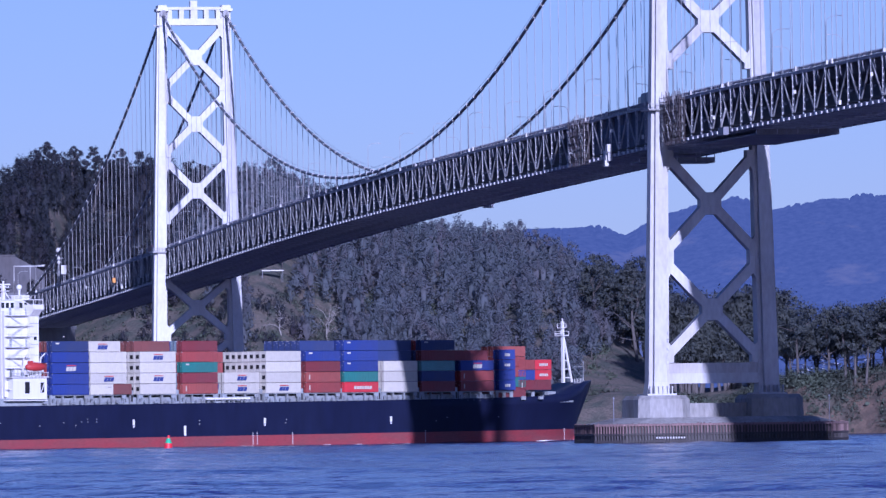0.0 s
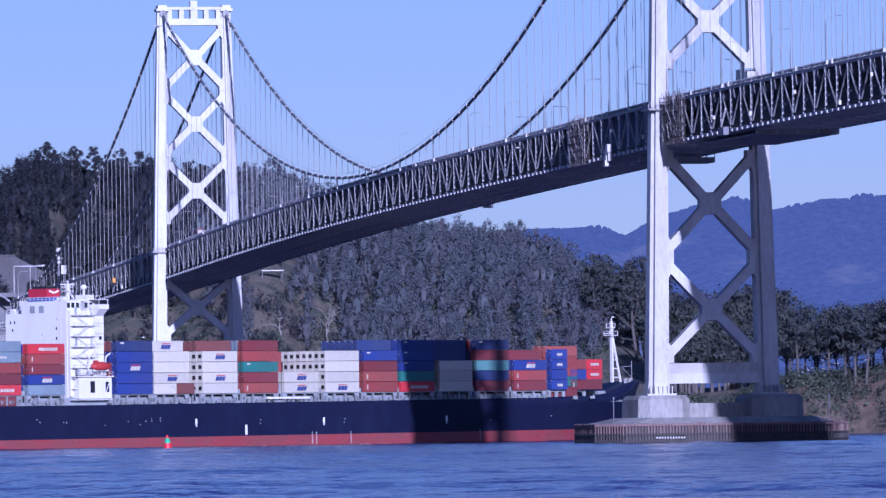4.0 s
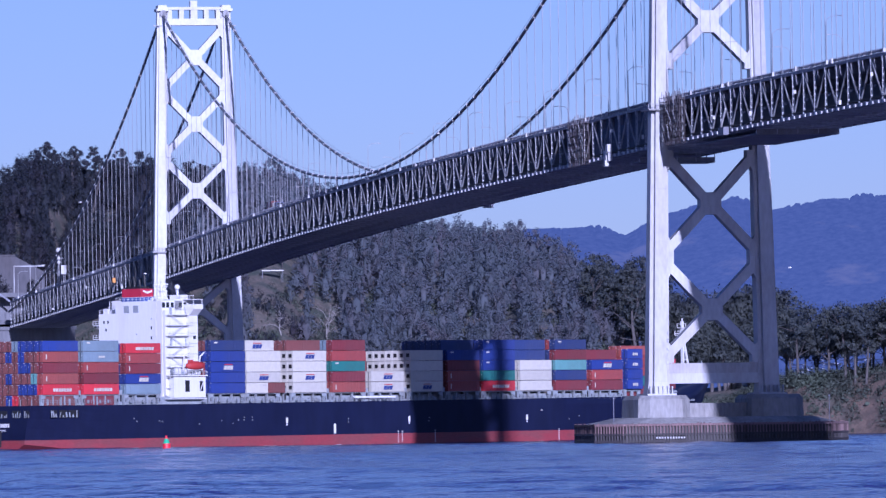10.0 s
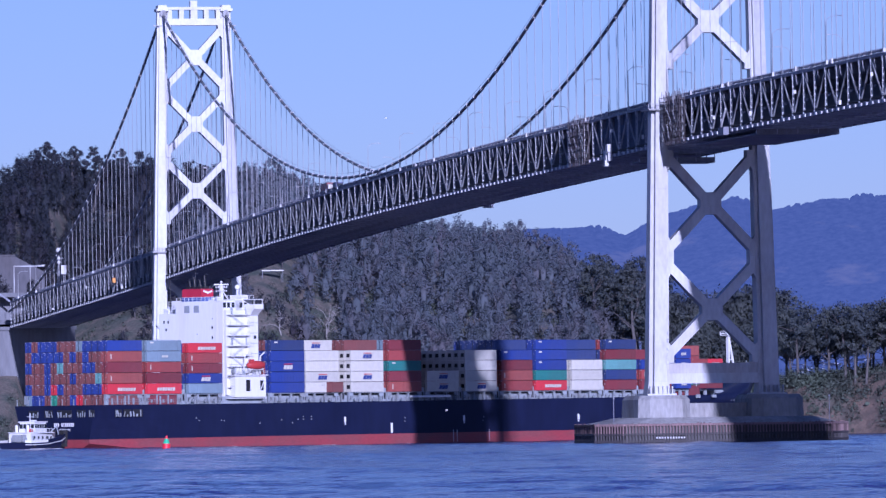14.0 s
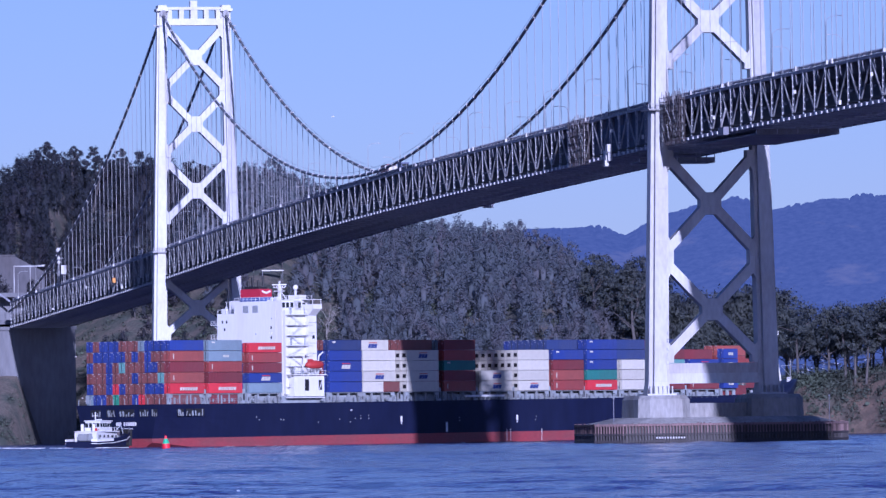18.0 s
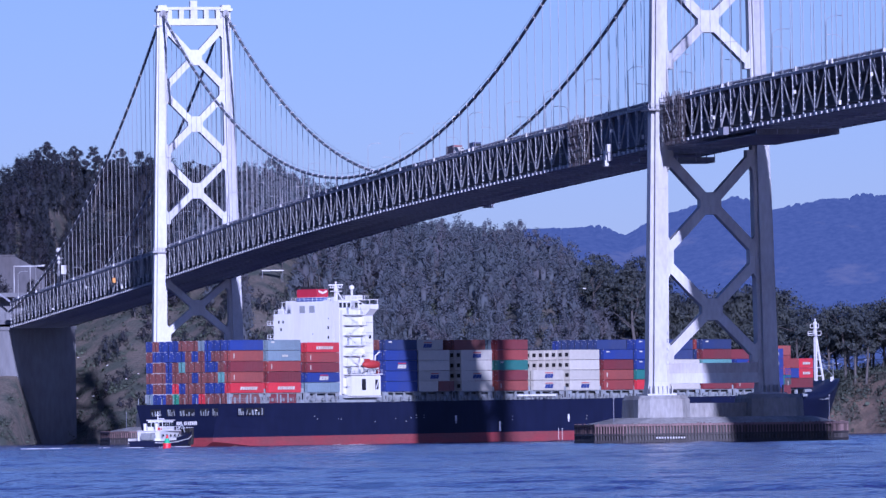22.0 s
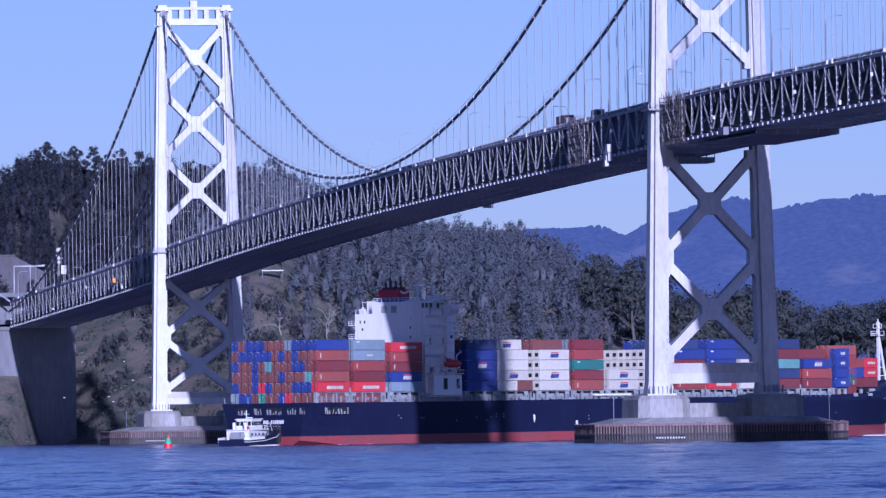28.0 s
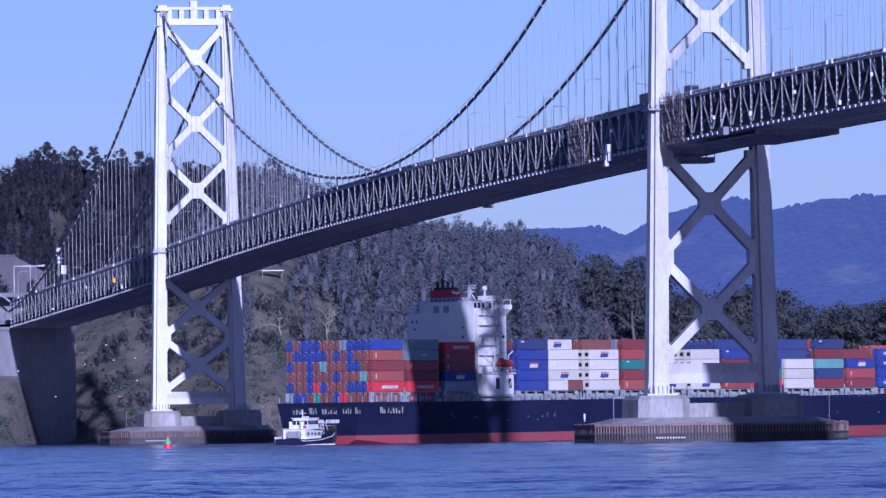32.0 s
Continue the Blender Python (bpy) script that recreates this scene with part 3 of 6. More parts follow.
PROFILE_Z = [66.9, 67.3, 66.7, 65.2, 63.6, 61.6, 59.4, 56.2, 52.7, 49.3, 45.9, 42.5]
HALF = 10.06          # half the distance between the cables
DEPTH = 9.15          # depth of the stiffening truss
PANEL = 9.14
SPAN = 704.0


def chord_z(y):
    """Height of the bottom chord, smoothed over the table."""
    return float(np.mean([np.interp(y + k * 15, PROFILE_Y, PROFILE_Z) for k in range(-3, 4)]))


def cable_z(y):
    if y < 0:
        k = -y / 354
        return 149.0 + (86.0 - 149.0) * k - 4 * 10.5 * k * (1 - k)
    if y <= SPAN:
        k = y / SPAN
        return 148.9 + (136.6 - 148.9) * k - 4 * 69.8 * k * (1 - k)
    k = (y - SPAN) / 360
    return 136.6 + (48.8 - 136.6) * k - 4 * 14.2 * k * (1 - k)


def tower(y0, top, nodes_up, nodes_dn, deck, paint, label):
    """A steel tower: two tapered cruciform legs, crossed bracing, portal and struts."""
    t = thing("bridge_tower", label, "bridge tower", "bridge towers")
    foot = 10.6

    def half_gap(z):                       # inner face of a leg
        return 8.75 + (137 - z) / 126 * 1.55

    def outer(z):
        return 11.75 + (137 - z) / 126 * 3.2

    def leg_ring(z, grow=0.0):
        a, b = half_gap(z) - grow, outer(z) + grow
        c, w = (a + b) / 2, (b - a) / 2
        l = 2.0 + (top - z) / top * 2.0 + grow   # half length along the bridge
        nx, ny = w * 0.62, l * 0.55
        pts = [(-w, -ny), (-nx, -ny), (-nx, -l), (nx, -l), (nx, -ny), (w, -ny), (w, ny), (nx, ny), (nx, l), (-nx, l), (-nx, ny), (-w, ny)]
        return [(c + px, py) for px, py in pts]

    for s in (-1, 1):
        bm = bmesh.new()
        rings = []
        for z in (foot, foot + 3, 0.3 * top, 0.55 * top, 0.8 * top, top):
            rings.append([bm.verts.new((s * x, y0 + y, z)) for x, y in leg_ring(z, 0.35 if z == foot else 0.0)])
        for a, b in zip(rings, rings[1:]):
            for i in range(12):
                bm.faces.new((a[i], a[(i + 1) % 12], b[(i + 1) % 12], b[i]))
        bm.faces.new(rings[-1])
        bm.faces.new(rings[0][::-1])
        bmesh.ops.recalc_face_normals(bm, faces=bm.faces)
        leg = part("leg", bm, paint, t)
        # base plate with ribs
        for k in range(6):
            bm = bmesh.new()
            box(bm, (s * (10.2 + k * 0.98), y0 - 4.5, foot + 1.05), (0.25, 1.0, 2.0))
            part("rib", bm, paint, leg)
        bm = bmesh.new()
        box(bm, (s * 12.6, y0, foot + 0.15), (6.6, 10.4, 0.5))
        part("base_plate", bm, paint, leg)
        # panel joints on the lit face
        for z in np.arange(22, top - 5, 11.5):
            bm = bmesh.new()
            c = (half_gap(z) + outer(z)) / 2
            w = (outer(z) - half_gap(z)) * 0.64
            box(bm, (s * c, y0 - 2.0 - (top - z) / top * 2.0, z), (w, 0.16, 0.3))
            part("splice", bm, paint, leg)
        # platform round the leg at deck level
        bm = bmesh.new()
        box(bm, (s * (half_gap(deck) + outer(deck)) / 2, y0, deck), (6.0, 8.5, 0.35))
        for k in range(7):
            box(bm, (s * 11.6 - 2.9 + k * 0.97, y0 - 4.2, deck + 0.7), (0.12, 0.12, 1.2))
        box(bm, (s * 11.6, y0 - 4.2, deck + 1.25), (6.0, 0.12, 0.12))
        part("platform", bm, STEEL, leg)
        # saddle housing on top
        bm = bmesh.new()
        box(bm, (s * 10.25, y0, top + 0.4), (3.9, 5.4, 0.8))
        box(bm, (s * 10.25, y0, top + 1.3), (2.8, 4.6, 1.2))
        bmesh.ops.bevel(bm, geom=bm.edges[:], offset=0.18, segments=1)
        part("cap", bm, paint, leg)
        bm = bmesh.new()
        tube(bm, (s * HALF, y0 - 3.0, top - 0.9), (s * HALF, y0 - 1.6, top - 0.6), 1.1, 14)
        part("saddle", bm, STEEL, leg)

    def diagonals(nodes, name):
        for zc, hh, hp in nodes:
            hub = part("gusset", gusset(zc), paint, t)
            for sx in (-1, 1):
                for sz in (-1, 1):
                    bm = bmesh.new()
                    a = Vector((sx * 1.5, y0, zc + sz * hh * 0.13))
                    gi = half_gap(zc + sz * hh) + 0.15
                    b = Vector((sx * gi, y0, zc + sz * hh))
                    beam(bm, a, b, 3.2, 2.05)
                    part(name, bm, paint, t)
                    bm = bmesh.new()
                    pl = [(gi, hp), (gi - 1.4, hp), (gi - 1.4, hh - 1.0), (gi, hh - 3.4)]
                    vs = [[bm.verts.new((sx * px, y0 + yy, zc + sz * pz)) for px, pz in pl] for yy in (-1.65, 1.65)]
                    bm.faces.new(vs[0])
                    bm.faces.new(vs[1][::-1])
                    for i in range(4):
                        bm.faces.new((vs[0][i], vs[0][(i + 1) % 4], vs[1][(i + 1) % 4], vs[1][i]))
                    bmesh.ops.recalc_face_normals(bm, faces=bm.faces)
                    part("corner_plate", bm, paint, t)

    def gusset(zc):
        bm = bmesh.new()
        pts = [(-1.45, -2.45), (1.45, -2.45), (2.35, -1.45), (2.35, 1.45), (1.45, 2.45), (-1.45, 2.45), (-2.35, 1.45), (-2.35, -1.45)]
        vs = [[bm.verts.new((x, y0 + yy, zc + z)) for x, z in pts] for yy in (-1.7, 1.7)]
        bm.faces.new(vs[0])
        bm.faces.new(vs[1][::-1])
        for i in range(8):
            bm.faces.new((vs[0][i], vs[0][(i + 1) % 8], vs[1][(i + 1) % 8], vs[1][i]))
        bmesh.ops.recalc_face_normals(bm, faces=bm.faces)
        return bm

    diagonals(nodes_up, "diagonal_brace")
    diagonals(nodes_dn, "diagonal_brace")
    # lower strut, just over the piers, with a ledge
    z0, z1 = (13.2, 17.7) if y0 < 100 else (12.7, 16.6)
    bm = bmesh.new()
    zm = (z0 + z1) / 2
    box(bm, (0, y0, (zm + z1) / 2), (20.6, 3.0, z1 - zm))
    strut = part("lower_strut", bm, STRUT, t, "grey horizontal strut")
    bm = bmesh.new()
    box(bm, (0, y0, (zm + z0) / 2), (20.6, 3.7, zm - z0))
    part("strut_skirt", bm, paint, strut, "paler lower band")
    if y0 < 100:                            # cleats and conduit along the inner edge of the lit leg
        rng = random.Random(17)
        for k in range(12):
            bm = bmesh.new()
            box(bm, (-10.75 + rng.uniform(-0.25, 0.3), y0 - 2.5, 17.9 + k * 0.6), (rng.uniform(0.2, 0.6), 0.3, rng.uniform(0.2, 0.55)))
            part("cleat", bm, PLATE, t)
    # portal at the top: two rails and posts
    for z, h in ((top - 3.4, 2.1), (top + 0.9, 0.9)):
        bm = bmesh.new()
        box(bm, (0, y0, z), (17.9, 3.2, h))
        part("portal_rail", bm, paint, t)
    for x in (-7.8, -4.0, 0.0, 4.0, 7.8):
        bm = bmesh.new()
        box(bm, (x, y0, top - 0.9), (1.5 if x else 2.2, 2.8, 3.2))
        part("portal_post", bm, paint, t)
    bm = bmesh.new()
    box(bm, (0, y0, top + 2.3), (2.2, 2.2, 2.2))
    part("beacon_house", bm, paint, t)
    bm = bmesh.new()
    tube(bm, (0, y0, top + 3.3), (0, y0, top + 7.0), 0.12, 6)
    part("mast", bm, STEEL, t)
    for x in (-11.8, 11.8):                 # maintenance bracket at the portal foot
        bm = bmesh.new()
        box(bm, (x, y0 - 2.2, top - 4.6), (2.8, 0.5, 0.3))
        part("bracket", bm, STEEL, t)
    return t


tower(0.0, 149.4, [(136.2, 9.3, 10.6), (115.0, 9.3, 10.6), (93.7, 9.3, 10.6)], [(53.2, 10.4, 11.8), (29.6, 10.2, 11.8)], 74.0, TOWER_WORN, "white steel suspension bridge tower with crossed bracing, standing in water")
tower(SPAN, 137.1, [(122.4, 9.2, 10.5), (101.3, 9.2, 10.5), (80.2, 9.2, 10.5)], [(43.2, 8.2, 9.1), (25.0, 7.6, 9.1)], 60.8, TOWER, "white steel bridge tower off the island, crossed bracing")


def pier(y0, fl, fr, label):
    """Concrete pedestals on a pier with a timber pile fender round it."""
    t = thing("bridge_pier", label, "bridge pier", "bridge piers")
    for s in (-1, 1):
        bm = bmesh.new()
        rings = []
        for z, w, l in ((5.6, 5.95, 10.5), (9.7, 5.8, 10.3), (10.6, 5.2, 9.4)):
            c = 2.2
            pts = [(-w, -l + c), (-w + c, -l), (w - c, -l), (w, -l + c), (w, l - c), (w - c, l), (-w + c, l), (-w, l - c)]
            rings.append([bm.verts.new((s * 12.9 + x, y0 + y, z)) for x, y in pts])
        for a, b in zip(rings, rings[1:]):
            for i in range(8):
                bm.faces.new((a[i], a[(i + 1) % 8], b[(i + 1) % 8], b[i]))
        bm.faces.new(rings[-1])
        bmesh.ops.recalc_face_normals(bm, faces=bm.faces)
        part("pedestal", bm, CONCRETE, t)
    bm = bmesh.new()
    box(bm, (0, y0, 7.1), (14, 8, 3.4))
    wall = part("cross_wall", bm, CONCRETE, t)
    for k in range(12):
        bm = bmesh.new()
        box(bm, (-6.2 + k * 1.15, y0 - 4.05, 7.2), (0.14, 0.16, 3.2))
        part("form_rib", bm, CONCRETE, wall)
    # sloped deck of the fender
    bm = bmesh.new()
    ring = []
    for z, x0, x1, l in ((-3, fl + 1.5, fr - 1.5, 15.5), (4.2, fl + 1.5, fr - 1.5, 15.5), (5.7, -21, 21, 11.5)):
        c = 5.0
        pts = [(x0, -l + c), (x0 + c, -l), (x1 - c, -l), (x1, -l + c), (x1, l - c), (x1 - c, l), (x0 + c, l), (x0, l - c)]
        ring.append([bm.verts.new((x, y0 + y, z)) for x, y in pts])
    for a, b in zip(ring, ring[1:]):
        for i in range(8):
            bm.faces.new((a[i], a[(i + 1) % 8], b[(i + 1) % 8], b[i]))
    bm.faces.new(ring[-1])
    bmesh.ops.recalc_face_normals(bm, faces=bm.faces)
    part("fender_deck", bm, CONCRETE, t)
    # piles and wales along the outline
    outline = [Vector((x, y0 + y, 0)) for x, y in ((fl, 10.5), (fl, -10.5), (fl + 5, -16.0), (fr - 5, -16.0), (fr, -10.5), (fr, 10.5), (fr - 5, 16.0), (fl + 5, 16.0), (fl, 10.5))]
    bm = bmesh.new()
    box(bm, (0, 0, 3.2), (0.30, 0.36, 2.5))
    plank = mesh_of("fender_plank", bm, TIMBER)
    bm = bmesh.new()
    box(bm, (0, 0, -0.4), (0.30, 0.42, 4.6))
    pile = mesh_of("pile", bm, WET_TIMBER)
    rng = random.Random(int(y0) + 5)
    for a, b in zip(outline[:6], outline[1:6]):
        n = max(2, int((b - a).length / 0.70))
        for k in range(n):
            q = a.lerp(b, k / n)
            part("pile", pile, None, t, at=pose(q.x, q.y, rng.uniform(-0.1, 0.1), 0, 0, rng.uniform(-8, 8)))
            part("fender_plank", plank, None, t, at=pose(q.x, q.y, rng.uniform(-0.25, 0.12), 0, 0, rng.uniform(-8, 8)))
        out = (b - a).normalized().cross(Vector((0, 0, 1)))
        for z, h in ((0.55, 0.5), (2.05, 0.45), (4.1, 0.5)):
            bm = bmesh.new()
            beam(bm, a + out * 0.02 + Vector((0, 0, z)), b + out * 0.02 + Vector((0, 0, z)), 0.5, h)
            part("wale", bm, TIMBER if z > 3 else WET_TIMBER, t)
        # dark strip added behind the planks as the shade of their gaps
        bm = bmesh.new()
        beam(bm, a - out * 0.6 + Vector((0, 0, 1.7)), b - out * 0.6 + Vector((0, 0, 1.7)), 0.3, 5.0)
        part("gap_shade", bm, DARK, t)
    for k in range(11):                     # ends of the bolted timbers near the water; their lit look is the pale colour
        bm = bmesh.new()
        box(bm, (fl + 12.5 + k * 0.62 - (0 if y0 < 100 else 2), y0 - 16.35, 1.25), (0.30, 0.3, 0.4))
        part("bolt_block", bm, PLATE, t)
    for x in (-24.5, 24.5):
        bm = bmesh.new()
        tube(bm, (x, y0 - 9, 4.5), (x, y0 - 9, 10.0), 0.09, 6)
        box(bm, (x, y0 - 9, 10.1), (0.34, 0.34, 0.4))
        part("marker_post", bm, STEEL_SHADED, t)
    return t


pier(0.0, -29.0, 28.2, "concrete tower pier with dark timber pile fender")
pier(SPAN, -29.8, 24.5, "smaller concrete tower pier with timber fender near the island shore")


def deck():
    """Double deck with a stiffening truss on either side, panel by panel."""
    t = thing("bridge_deck", "grey steel double-deck suspension bridge span with Warren side trusses", "bridge")
    first, last = -38, 116
    pts = [(k * PANEL, chord_z(k * PANEL)) for k in range(first, last + 1)]
    bm = bmesh.new()
    for dx in (-0.16, 0.16):                # two channels, battens between them and node plates
        for dy in (-0.15, 0.15):
            box(bm, (dx, dy, DEPTH / 2), (0.08, 0.11, DEPTH))
    for k in range(6):
        box(bm, (0, 0, 1.5 + k * 1.25), (0.34, 0.42, 0.26))
    for z, h in ((0.4, 0.9), (DEPTH - 0.6, 1.0)):
        box(bm, (-0.05, 0, z), (0.5, 0.75, h))
    # paler than the diagonals' paint: the posts' sunlit look is put into the colour
    post = mesh_of("truss_post", bm, PLATE)
    bm = bmesh.new()
    beam(bm, (0, -PANEL / 2, -DEPTH / 2 + 0.3), (0, PANEL / 2, DEPTH / 2 - 0.3), 0.28, 0.36)
    diag = mesh_of("truss_diagonal", bm, STEEL)
    bm = bmesh.new()
    box(bm, (0, 0, 0), (0.75, PANEL, 0.85))
    chord = mesh_of("chord", bm, STEEL_SHADED)
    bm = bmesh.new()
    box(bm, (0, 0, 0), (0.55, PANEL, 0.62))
    top_chord = mesh_of("top_chord", bm, STEEL_SHADED)
    bm = bmesh.new()
    box(bm, (0, 0, 0.0), (19.0, 0.5, 1.5))
    box(bm, (0, 0, -0.8), (19.0, 0.9, 0.12))
    floor_beam = mesh_of("floor_beam", bm, STEEL_DK)
    bm = bmesh.new()
    box(bm, (0, 0, 0), (18.9, PANEL, 0.32))
    slab = mesh_of("deck_slab", bm, ASPHALT)
    bm = bmesh.new()
    box(bm, (0, 0, 0), (20.6, PANEL, 0.32))
    low_slab = mesh_of("lower_slab", bm, ASPHALT)
    bm = bmesh.new()
    for x in np.linspace(-8, 8, 9):
        box(bm, (x, 0, 0), (0.22, PANEL, 0.7))
    stringers = mesh_of("stringers", bm, STEEL_DK)
    bm = bmesh.new()
    for x in (-5, 5):
        beam(bm, (x - 4.5, -PANEL / 2, 0), (x + 4.5, PANEL / 2, 0), 0.3, 0.3)
        beam(bm, (x + 4.5, -PANEL / 2, 0), (x - 4.5, PANEL / 2, 0), 0.3, 0.3)
    lateral = mesh_of("wind_brace", bm, STEEL_DK)
    # lit flange faces built as pale blocks; their sunlight is in the colour
    bm = bmesh.new()
    box(bm, (0, 0, 0), (0.25, 1.25, 0.55))
    dash = mesh_of("edge_plate", bm, PLATE)
    bm = bmesh.new()
    box(bm, (0, 0, 0.45), (0.16, PANEL, 0.5))
    for k in range(5):
        box(bm, (0, -PANEL / 2 + (k + 0.5) * PANEL / 5, 0.25), (0.30, 0.22, 1.3))
    parapet = mesh_of("parapet", bm, STEEL_SHADED)
    bm = bmesh.new()
    box(bm, (-0.22, 0, 0.0), (0.12, 0.40, 0.26))
    knob = mesh_of("parapet_bracket", bm, STEEL)
    bm = bmesh.new()
    box(bm, (0, 0, 0), (19.4, 0.45, 2.3))
    beam(bm, (-9.6, 0, -4.6), (-3.2, 0, -1.0), 0.3, 0.4)
    beam(bm, (9.6, 0, -4.6), (3.2, 0, -1.0), 0.3, 0.4)
    sway = mesh_of("sway_frame", bm, STEEL_SHADED)
    # tall dark panels added to shut out the sky; they stand in for interior shade
    bm = bmesh.new()
    box(bm, (0, 0, 0), (0.3, PANEL, 2.9))
    infill = mesh_of("dark_infill", bm, ASPHALT)
    for k, (y, z) in enumerate(pts):
        odd = (k + first) % 2
        skip = abs(y) < 3 or abs(y - SPAN) < 3
        for s in (-1, 1):
            if not skip:
                part("truss_post", post, None, t, at=pose(s * HALF, y, z))
        part("floor_beam", floor_beam, None, t, at=pose(0, y, z + 0.3))
        part("sway_frame", sway, None, t, at=pose(0, y, z + DEPTH - 1.3))
        if k == len(pts) - 1:
            break
        y2, z2 = pts[k + 1]
        ym, zm, a = (y + y2) / 2, (z + z2) / 2, math.degrees(math.atan2(z2 - z, y2 - y))
        for s in (-1, 1):
            part("chord", chord, None, t, at=pose(s * HALF, ym, zm, a))
            part("top_chord", top_chord, None, t, at=pose(s * HALF, ym, zm + DEPTH, a))
            part("truss_diagonal", diag, None, t, at=pose(s * HALF, ym, zm + DEPTH / 2, a if odd else -a, 0, 0 if odd else 180))
            part("parapet", parapet, None, t, at=pose(s * 9.4, ym, zm + DEPTH + 0.5, a))
        for f in (0.25, 0.75):
            part("parapet_bracket", knob, None, t, at=pose(-9.42, y + (y2 - y) * f, z + (z2 - z) * f + DEPTH + 0.6, a))
        for f in (0.25, 0.75):
            part("edge_plate", dash, None, t, at=pose(-HALF - 0.55, y + (y2 - y) * f, z + (z2 - z) * f - 0.05, a))
        part("lower_slab", low_slab, None, t, at=pose(0, ym, zm + 0.9, a))
        for s in (-1, 1):
            part("dark_infill", infill, None, t, at=pose(s * 8.9, ym, zm + 2.5, a))
        part("stringers", stringers, None, t, at=pose(0, ym, zm + DEPTH - 0.5, a))
        part("deck_slab", slab, None, t, at=pose(0, ym, zm + DEPTH + 0.1, a))
        part("stringers", stringers, None, t, at=pose(0, ym, zm + 0.3, a))
        part("wind_brace", lateral, None, t, at=pose(0, ym, zm - 0.35, a))
    return t


deck()


def main_cable(s):
    """One main cable with its bands, hand rope and suspender ropes."""
    t = thing("main_cable", "dark wrapped main suspension cable with vertical wire suspenders", "bridge cable", "main cables")
    ys = np.concatenate([np.linspace(-345, 0, 40)[:-1], np.linspace(0, SPAN, 90), np.linspace(SPAN, SPAN + 362, 44)[1:]])
    for nm, r, dz, m in (("strand", 0.40, 0.0, CABLE), ("hand_rope", 0.035, 1.25, ROPE)):
        cu = bpy.data.curves.new(nm, "CURVE")
        cu.dimensions, cu.bevel_depth, cu.bevel_resolution = "3D", r, 3 if r > 0.1 else 1
        sp = cu.splines.new("POLY")
        sp.points.add(len(ys) - 1)
        for p, y in zip(sp.points, ys):
            p.co = (s * HALF, y, cable_z(y) + dz, 1)
        cu.materials.append(m)
        ob = new(nm, cu)
        ob.parent = t
    bm = bmesh.new()
    tube(bm, (0, -0.6, 0), (0, 0.6, 0), 0.52, 10)
    band = mesh_of("cable_band", bm, BAND)
    for k in range(-36, 116):
        y = k * PANEL
        zc, zd = cable_z(y), chord_z(y) + DEPTH
        if abs(y) < 6 or abs(y - SPAN) < 6:
            continue
        sl = math.degrees(math.atan2(cable_z(y + 1) - cable_z(y - 1), 2))
        part("cable_band", band, None, t, at=pose(s * HALF, y, zc, sl))
        if zc - zd > 1.0:
            bm = bmesh.new()
            for dy in (-0.28, 0.28):
                box(bm, (s * HALF, y + dy, (zc + zd) / 2), (0.062, 0.062, zc - zd))
            part("suspender", bm, ROPE, t)
    return t


main_cable(-1)
main_cable(1)


# ---- the container ship; its space: x forward, y to port, z up from the water ----
SHIP = thing("container_ship", "black-hulled container ship with red boot topping, stacked with coloured containers", "ship")
TIER = 2.79
BASE = 13.95


def hull():
    """Sides lofted through stations from the transom to the stem."""
    st = [(-14.0, 15.5, -0.6, 12.6, 11.2), (-10, 15.9, -1.0, 13.4, 11.2), (-5, 16.1, -1.6, 14.3, 11.2), (2, 16.1, -2.6, 15.1, 11.2), (12, 16.1, -4, 15.8, 11.2), (24, 16.1, -5, 16.05, 11.2), (36, 16.1, -5, 16.1, 11.2), (180, 16.1, -5, 16.1, 11.8),
          (208, 15.9, -5, 13.4, 12.1), (220, 14.8, -5, 10.2, 12.3), (230, 13.0, -5, 7.0, 12.4), (237, 10.9, -5, 4.4, 13.0), (243, 8.4, -5, 2.2, 14.8), (246.5, 6.5, -4, 0.8, 15.75),
          (249, 4.9, 4.6, 0.5, 16.3), (252, 2.6, 10.0, 0.3, 16.5), (255, 0.25, 15.4, 0.1, 16.7)]
    zs = (0.0, 0.16, 0.3, 0.5, 0.72, 0.88, 1.0)
    bm = bmesh.new()
    rows = []
    for x, w, zk, ww, zt in st:
        row = []
        for side in (1, -1):
            for f in (zs if side == 1 else zs[::-1]):
                z = zk + (zt - zk) * f
                y = ww + (w - ww) * min(1, max(0, f)) ** 1.4 if f > 0 else ww * 0.7
                row.append(bm.verts.new((x, side * y, z)))
        rows.append(row)
    for a, b in zip(rows, rows[1:]):
        for i in range(len(a)):
            j = (i + 1) % len(a)
            bm.faces.new((a[i], b[i], b[j], a[j]))
    bm.faces.new(rows[0])
    bm.faces.new(rows[-1][::-1])
    bmesh.ops.recalc_face_normals(bm, faces=bm.faces)
    # boot topping: cut at the paint line
    g = bmesh.ops.bisect_plane(bm, geom=bm.verts[:] + bm.edges[:] + bm.faces[:], plane_co=(100, 0, 2.75), plane_no=(-0.0035, 0, 1))
    for f in bm.faces:
        f.material_index = 1 if f.calc_center_median().z < 2.75 + (f.calc_center_median().x - 100) * 0.0035 else 0
        f.smooth = f.calc_center_median().x > 190
    bmesh.ops.triangulate(bm, faces=[f for f in bm.faces if len(f.verts) > 4])
    part("hull", bm, [BLACK, BOOT], SHIP, "black hull with red boot topping")


hull()


